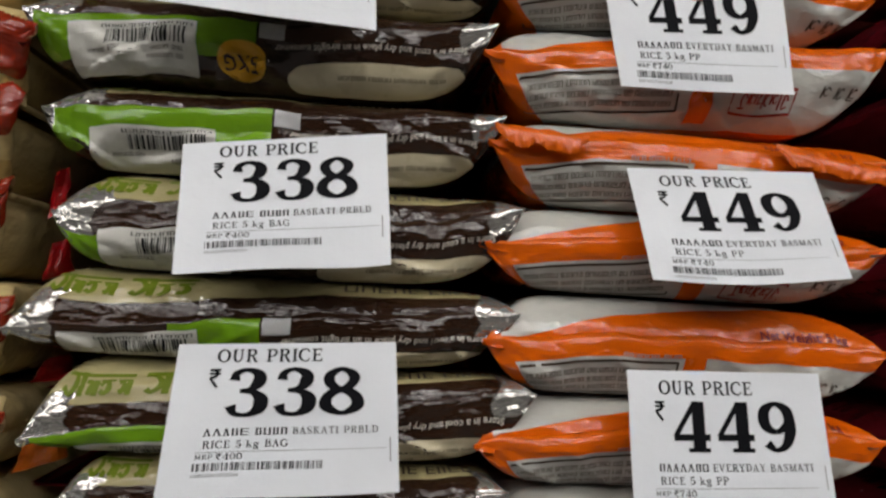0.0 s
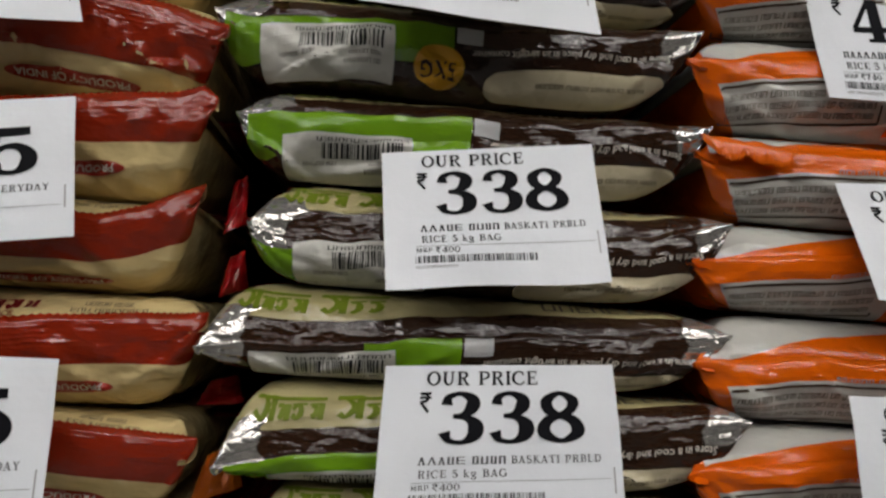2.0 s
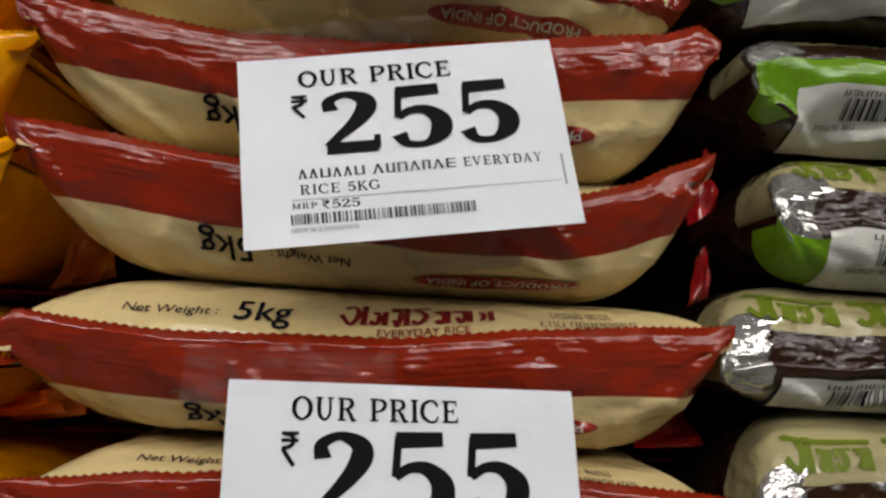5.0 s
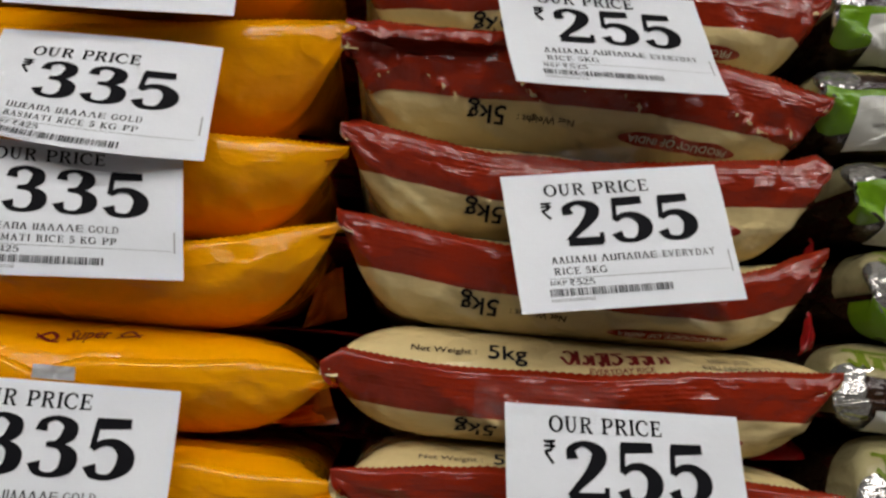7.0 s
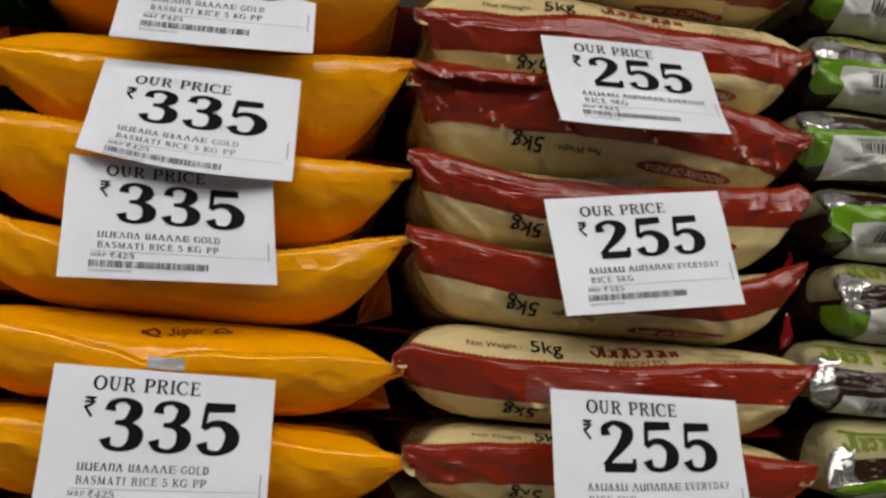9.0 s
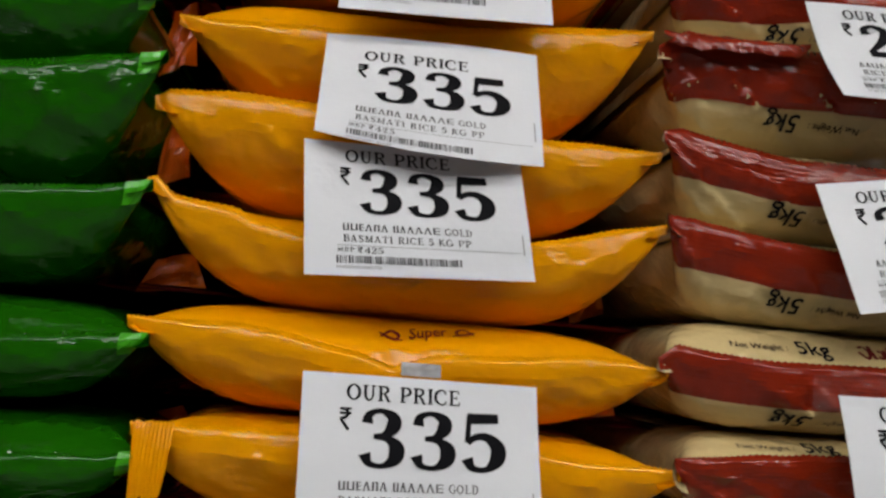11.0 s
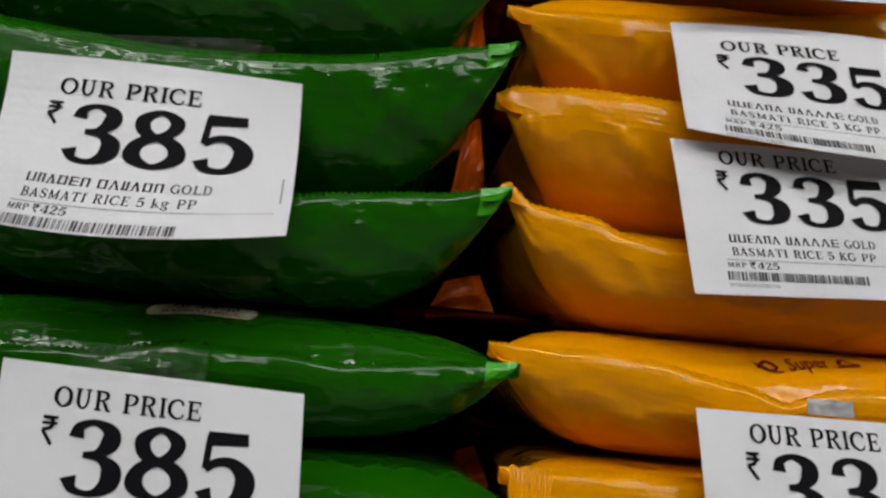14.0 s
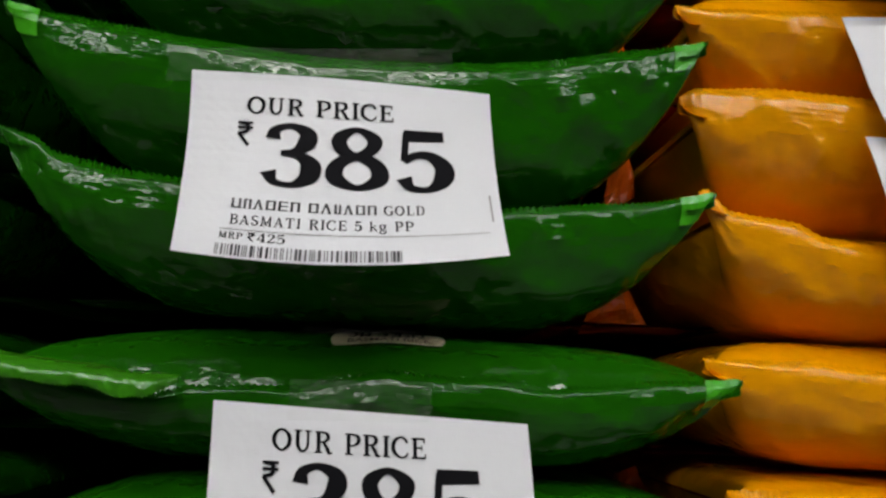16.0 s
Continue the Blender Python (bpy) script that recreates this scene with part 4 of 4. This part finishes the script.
for i, row in enumerate(YELLOWS):
    made = bag(*row, M_YELLOW, 70 + i, y={2: 0.034, 3: 0.020}.get(i, 0.012), flap=0.014, zig=0.0005, rough=0.62, full=(5.2, 4.6), corner=0.011, edge=EDGES.get(("Y", i)), label=L_YELLOW, group="yellow rice bags")
    BAGS["Y"].append(made[0])
    print_yellow(*made, i)
for i, row in enumerate(GREENS):
    made = bag(*row, M_GREEN, 90 + i, flap=0.014, zig=0.0006, rough=0.7, full=(4.6, 4.6), corner=0.010, edge=EDGES.get(("G", i)), label=L_GREEN, group="green rice bags")
    BAGS["G"].append(made[0])
    print_green(*made, i)
    if i == 3:
        lay("corner_mark", quad_shape(4, 4), made[1], 0.004, 0.014, 0.045, 0.0135, M_BRIGHT, made[0], label="bright green corner print")
    x0, z0, x1, z1, zm, zt, zb = row
    made = bag(x0 - 0.345, z0, x1 - 0.354, z1, zm, zt, zb, M_GREEN, 110 + i, flap=0.014, zig=0.0006, rough=0.7, full=(4.6, 4.6), corner=0.010, label=L_GREEN, group="green rice bags")
    print_green(*made, i)
for i, row in enumerate(ORANGES):
    x0, z0, x1, z1, zm, zt, zb = row
    bag(x0 + 0.325, z0, x1 + 0.325, z1, zm, zt, zb, M_MAROON, 130 + i, label=L_PINK, group="dark pink rice bags")
# the row behind, of which corners show in the gaps
for c, (cx, mat) in enumerate(((-0.84, M_GREEN), (-0.47, M_BACKRED), (-0.145, M_BACKRED), (0.18, M_BACKRED), (0.51, M_MAROON), (0.84, M_MAROON))):
    for i in range(7):
        zb = DECK + 0.001 + 0.073 * i
        bag(cx - 0.155, zb + 0.035, cx + 0.155, zb + 0.038, zb + 0.036, zb + 0.072, zb, mat, 150 + 7 * c + i, y=0.425, flap=0.01, label="crimson and orange plastic bag of rice behind others" if mat == M_BACKRED else "plastic bag of rice in the row behind", group="rice bags behind")


# loose folded corners of film that stick out of the stacks into the gaps
def folded_corner(owner, x, y, z, wide, high, turn, material, seed, label):
    n = 9
    verts = []
    for k in range(n):
        for i in range(n):
            s, t = i / (n - 1) - 0.5, k / (n - 1) - 0.5
            bend = 0.010 * noise.noise(Vector((s * 2.4, t * 2.4, seed * 1.7))) + 0.006 * abs(s + 0.4 * t)
            px, pz = wide * s * (1 - 0.5 * (t + 0.5)), high * (t + 0.3 * s)
            verts.append((x + px * math.cos(turn), y + px * math.sin(turn) + bend, z + pz))
    faces = [(k * n + i, k * n + i + 1, (k + 1) * n + i + 1, (k + 1) * n + i) for k in range(n - 1) for i in range(n - 1)]
    m = len(verts)
    both = verts + [(p[0], p[1] + 0.0006, p[2]) for p in verts]
    faces += [tuple(q + m for q in reversed(f)) for f in faces]
    ob = piece("folded_corner", [Vector(p) - owner.location for p in both], faces, material, owner, label)
    return ob


for kind, at, x, y, z, wide, high, turn, mat in (
        ("G", 5, -0.482, 0.13, 1.331, 0.050, 0.026, 0.2, M_ORANGEPRINT), ("G", 6, -0.476, 0.14, 1.216, 0.050, 0.026, -0.3, M_ORANGEPRINT), ("G", 3, -0.486, 0.10, 1.420, 0.026, 0.05, 0.5, M_ORANGEPRINT),
        ("G", 2, -0.492, 0.10, 1.505, 0.026, 0.05, 0.4, M_ORANGEPRINT), ("R", 5, -0.158, 0.12, 1.345, 0.035, 0.040, 0.4, M_BACKRED), ("R", 6, -0.160, 0.10, 1.262, 0.045, 0.026, -0.2, M_BACKRED),
        ("Y", 6, -0.165, 0.09, 1.258, 0.040, 0.012, 0.3, M_ORANGEPRINT), ("B", 4, 0.184, 0.045, 1.394, 0.016, 0.034, 0.3, M_SCRAPRED), ("B", 5, 0.186, 0.050, 1.347, 0.020, 0.026, 0.6, M_SCRAPRED),
        ("B", 6, 0.180, 0.075, 1.265, 0.036, 0.018, -0.2, M_SCRAPRED), ("R", 7, 0.188, 0.050, 1.215, 0.035, 0.030, 0.5, M_BACKRED)):
    folded_corner(BAGS[kind][at], x, y, z, wide, high, turn, mat, x * 91 + z * 17, "crumpled loose corner of film")


def folded_seal(owner, x0, z0, x1, z1, y, out, low, material, seed, label, ribs=0.0):
    """A stretch of sealed edge that is folded forwards over the bag, with a serrated rim; ribs presses crimped lines across it."""
    nx, nz = 110, 9
    sheet = []
    for k in range(nz + 1):
        for i in range(nx + 1):
            a, b = i / nx, k / nz
            ends = min(1.0, 6 * a + 0.25, 6 * (1 - a) + 0.25)
            wob = noise.noise(Vector((a * 6, b * 1.2, seed)))
            fine = noise.noise(Vector((a * 24, b * 5, seed + 5)))
            jag = (0.0005 if i % 2 else -0.0005) * (k == nz)
            x = x0 + (x1 - x0) * a
            z = z0 + (z1 - z0) * a - low * b * ends * (1 + 0.35 * wob) + 0.0018 * wob * (1 - b) + jag
            sheet.append((x, y - out * math.sin(b * 1.9) * ends - 0.0016 * fine * b - ribs * math.sin(a * 60), z + 0.002 * math.sin(b * math.pi)))
    faces = [(k * (nx + 1) + i, k * (nx + 1) + i + 1, (k + 1) * (nx + 1) + i + 1, (k + 1) * (nx + 1) + i) for k in range(nz) for i in range(nx)]
    m = len(sheet)
    both = sheet + [(p[0], p[1] + 0.0006, p[2]) for p in sheet]
    faces += [tuple(q + m for q in reversed(f)) for f in faces]
    return piece("folded_seal", [Vector(p) - owner.location for p in both], faces, material, owner, label, smooth=True)


folded_seal(BAGS["G"][5], -0.808, 1.285, -0.718, 1.276, 0.002, 0.013, 0.010, M_GREENFOLD, 3, "glossy pale green folded seal")
folded_seal(BAGS["R"][3], -0.156, 1.516, -0.050, 1.521, 0.003, 0.006, 0.012, M_RED, 7, "glossy folded red seal")
folded_seal(BAGS["Y"][6], -0.462, 1.236, -0.440, 1.2365, 0.006, 0.004, 0.045, M_YELLOW, 13, "crimped yellow seal end", 0.0003)
folded_seal(BAGS["O"][3], 0.492, 1.462, 0.560, 1.458, 0.004, 0.006, 0.014, M_ORANGEPRINT, 15, "glossy folded orange seal")
folded_seal(BAGS["O"][3], 0.700, 1.464, 0.795, 1.452, 0.004, 0.006, 0.015, M_ORANGEPRINT, 17, "glossy folded orange seal")


# ---- price cards ----
def price_card(tl, tr, br, bl, price, lines, mrp, seed, curl=0.0, wave=0.0, drop=0.0, scale=1.0, shift=0.0, lift=0.004, kick=1.0):
    """A printed paper card hung on a bag, by its four corners; curl bows it outwards, wave ripples its lower edge, kick above 1 keeps its upper half flat to the bag."""
    n, m = 25, 19
    tl, tr, br, bl = (np.array(p, float) - [0, lift, 0] for p in (tl, tr, br, bl))
    s, t = np.linspace(0, 1, n), np.linspace(0, 1, m)
    S, T = np.meshgrid(s, t)
    g = (tl * (1 - S[..., None]) + tr * S[..., None]) * (1 - T[..., None]) + (bl * (1 - S[..., None]) + br * S[..., None]) * T[..., None]
    fall = S * (br - tr)[1] + (1 - S) * (bl - tl)[1]
    g[..., 1] += fall * (T ** kick - T)
    g[..., 1] -= curl * np.sin(math.pi * S) * (0.3 + 0.7 * T)
    g[..., 2] -= curl * 0.55 * np.sin(math.pi * S) * T
    g[..., 1] += wave * np.sin(S * 7.0 + seed) * T ** 2
    g[..., 2] += 0.25 * wave * np.sin(S * 7.0 + seed) * T ** 2
    for i in range(m):
        for j in range(n):
            g[i, j, 1] += 0.0016 * noise.noise(Vector((s[j] * 2.3, t[i] * 2.3, seed * 2.1)))
    centre = (tl + tr) / 2
    g = g - centre
    thick = 0.0005
    front = g.reshape(-1, 3)
    back = front + [0, thick, 0]
    k = n * m
    faces = [(i * n + j, (i + 1) * n + j, (i + 1) * n + j + 1, i * n + j + 1) for i in range(m - 1) for j in range(n - 1)]
    faces += [tuple(q + k for q in reversed(f)) for f in faces]
    rim = [j for j in range(n)] + [i * n + n - 1 for i in range(1, m)] + [(m - 1) * n + j for j in range(n - 2, -1, -1)] + [i * n for i in range(m - 2, 0, -1)]
    faces += [(rim[q], rim[(q + 1) % len(rim)], rim[(q + 1) % len(rim)] + k, rim[q] + k) for q in range(len(rim))]
    ob = piece("price_card", np.vstack([front, back]), faces, M_PAPER)
    ob.location = centre
    tagged(ob, f"white paper price card printed {price} taped on a bag", "price card", "price cards")
    sheet = Patch(g, t)
    sheet.normals = np.where(sheet.normals[..., 1:2] > 0, -sheet.normals, sheet.normals)

    def line(kind, shape, at, low, high, width, ink=M_INK):
        lay(kind, shape, sheet, at + shift, drop + scale * low, 0, high * scale, ink, ob, fit_width=width, off=0.0005)

    line("heading_print", slab("OUR PRICE", heavy=1.15), 0.185, 0.145, 0.088, 0.48)
    line("rupee_print", slab("\u20b9", heavy=1.2), 0.155, 0.315, 0.125, 0.058)
    line("price_print", slab(price, gap=0.09, heavy=1.33), 0.238, 0.515, 0.325, 0.655 if price == "449" else 0.635)
    for r, parts in enumerate(lines):
        x = 0.165
        for shape, width in parts:
            line("product_print", shape, x, 0.640 + 0.080 * r, 0.048, width, M_THININK)
            x += width + 0.022
    line("rule_print", ribbon_line(), 0.14, 0.748, 0.0035, 0.81, M_FAINT)
    line("retail_print", small("MRP"), 0.14, 0.790, 0.030, 0.075, M_THININK)
    line("retail_print", slab("\u20b9" + mrp, gap=0.08), 0.225, 0.797, 0.042, 0.115, M_THININK)
    line("barcode", barcode_shape(seed + 5), 0.135, 0.868, 0.052, 0.545, M_THININK)
    line("code_print", bars((13,), seed), 0.135, 0.905, 0.020, 0.19, M_FAINT)
    lay("edge_print", ribbon_line(), sheet, 0.962, 0.80, 0.006, 0.16, M_FAINT, ob, off=0.0005)
    return ob


def small(text):
    return slab(text, gap=0.08, heavy=1.05)


B_NAME = [[(bars((5, 4), 3, 1.25), 0.355), (small("BASKATI PRBLD"), 0.375)], [(small("RICE 5 kg BAG"), 0.365)]]
R_NAME = [[(bars((6, 7), 4, 1.25), 0.47), (small("EVERYDAY"), 0.25)], [(small("RICE 5KG"), 0.24)]]
Y_NAME = [[(bars((6, 6), 5, 1.25), 0.425), (small("GOLD"), 0.125)], [(small("BASMATI RICE 5 KG PP"), 0.565)]]
G_NAME = [[(bars((6, 6), 6, 1.25), 0.435), (small("GOLD"), 0.13)], [(small("BASMATI RICE 5 kg PP"), 0.55)]]
O_NAME = [[(bars((7,), 7, 1.25), 0.24), (small("EVERYDAY BASMATI"), 0.51)], [(small("RICE 5 kg PP"), 0.34)]]

CARDS = [
    ((0.566, 0.020, 1.590), (0.700, 0.010, 1.600), (0.706, -0.004, 1.498), (0.581, 0.006, 1.496), "449", O_NAME, "740", 1, 0.003, 0.0),
    ((0.590, 0.012, 1.438), (0.726, 0.004, 1.444), (0.742, -0.020, 1.367), (0.602, -0.018, 1.357), "449", O_NAME, "740", 2, 0.006, 0.002),
    ((0.591, -0.003, 1.295), (0.730, -0.003, 1.300), (0.735, -0.020, 1.205), (0.595, -0.020, 1.198), "449", O_NAME, "740", 3, 0.001, 0.0),
    ((0.262, 0.000, 1.595), (0.398, 0.000, 1.606), (0.405, -0.036, 1.503), (0.258, -0.030, 1.511), "338", B_NAME, "400", 4, -0.004, 0.003),
    ((0.279, 0.010, 1.429), (0.416, 0.006, 1.447), (0.425, -0.018, 1.356), (0.288, -0.016, 1.341), "338", B_NAME, "400", 5, 0.002, 0.005),
    ((0.292, -0.004, 1.295), (0.432, -0.007, 1.305), (0.440, -0.024, 1.212), (0.290, -0.022, 1.200), "338", B_NAME, "400", 6, 0.0, 0.001),
    ((-0.062, -0.004, 1.546), (0.071, 0.001, 1.5555), (0.0935, -0.010, 1.4880), (-0.047, -0.026, 1.4745), "255", R_NAME, "525", 7, 0.008, 0.002),
    ((-0.049, 0.000, 1.421), (0.090, 0.004, 1.4455), (0.106, -0.012, 1.358), (-0.033, -0.022, 1.335), "255", R_NAME, "525", 8, 0.0, 0.0),
    ((-0.037, -0.008, 1.284), (0.104, -0.006, 1.287), (0.112, -0.024, 1.194), (-0.030, -0.028, 1.180), "255", R_NAME, "525", 9, 0.002, 0.001),
    ((-0.372, 0.036, 1.600), (-0.236, 0.036, 1.606), (-0.230, 0.018, 1.5145), (-0.374, 0.016, 1.5045), "335", Y_NAME, "425", 10, 0.004, 0.0),
    ((-0.380, 0.034, 1.494), (-0.237, 0.030, 1.497), (-0.2325, 0.008, 1.413), (-0.3795, 0.006, 1.418), "335", Y_NAME, "425", 11, 0.012, 0.0),
    ((-0.3855, 0.014, 1.4146), (-0.2475, 0.014, 1.4175), (-0.2336, 0.005, 1.338), (-0.3754, -0.001, 1.3285), "335", Y_NAME, "425", 12, 0.0, 0.0),
    ((-0.370, 0.008, 1.272), (-0.227, 0.010, 1.273), (-0.221, -0.008, 1.177), (-0.364, -0.010, 1.171), "335", Y_NAME, "425", 13, 0.001, 0.0),
    ((-0.725, -0.006, 1.415), (-0.585, 0.008, 1.4195), (-0.578, -0.025, 1.333), (-0.718, -0.029, 1.326), "385", G_NAME, "425", 14, 0.014, 0.0),
    ((-0.699, -0.010, 1.267), (-0.564, 0.000, 1.262), (-0.556, -0.012, 1.170), (-0.694, -0.018, 1.170), "385", G_NAME, "425", 15, 0.002, 0.0),
]
LAYOUT = [(0.01, 1.05), (0.01, 1.06), (0.01, 1.04), (-0.012, 0.97), (-0.012, 0.97), (-0.016, 0.97), (0.01, 1.02), (0.03, 1), (0.0, 1), (0.02, 1), (0.105, 0.99), (0.0, 1.05), (0.0, 1.01), (0.072, 1.06), (0.04, 1.02)]
for row, (drop, scale) in zip(CARDS, LAYOUT):
    price_card(*row[:8], curl=row[8], wave=row[9], drop=drop, scale=scale, kick={14: 2.0, 7: 1.6}.get(row[7], 1.0), shift=-0.03 if row[4] == "449" else 0.0)


# ---- clear tape over the cards' top edges ----
def tape_strip(x0, z0, x1, z1, y, high, seed, material=M_TAPE, label="strip of clear sticky tape holding a card"):
    nx, nz = 20, 6
    verts = []
    for k in range(nz + 1):
        for i in range(nx + 1):
            s = i / nx
            bend = 0.0012 * noise.noise(Vector((s * 5, k * 0.6, seed)))
            verts.append((x0 + (x1 - x0) * s + 0.0012 * noise.noise(Vector((k * 1.3, seed, s * 2))), y + bend, z0 + (z1 - z0) * s + high * k / nz))
    faces = [(k * (nx + 1) + i, k * (nx + 1) + i + 1, (k + 1) * (nx + 1) + i + 1, (k + 1) * (nx + 1) + i) for k in range(nz) for i in range(nx)]
    n = len(verts)
    both = verts + [(vx, vy + 0.0003, vz) for vx, vy, vz in verts]
    faces += [tuple(q + n for q in reversed(f)) for f in faces]
    return tagged(piece("tape_strip", both, faces, material, smooth=True), label, "tape", "tape strips")


tape_strip(-0.055, 1.274, 0.030, 1.276, -0.0135, 0.022, 3)
tape_strip(-0.056, 1.420, 0.036, 1.437, -0.0062, 0.013, 4)
tape_strip(-0.735, 1.408, -0.605, 1.418, -0.0125, 0.016, 5)
tape_strip(-0.668, 1.260, -0.608, 1.2615, -0.0160, 0.017, 6)
tape_strip(-0.012, 1.545, 0.020, 1.549, -0.0160, 0.016, 7)
tape_strip(-0.312, 1.2738, -0.288, 1.2738, 0.0035, 0.008, 8, M_SQUARE, "small scrap of grey tape on a yellow bag")
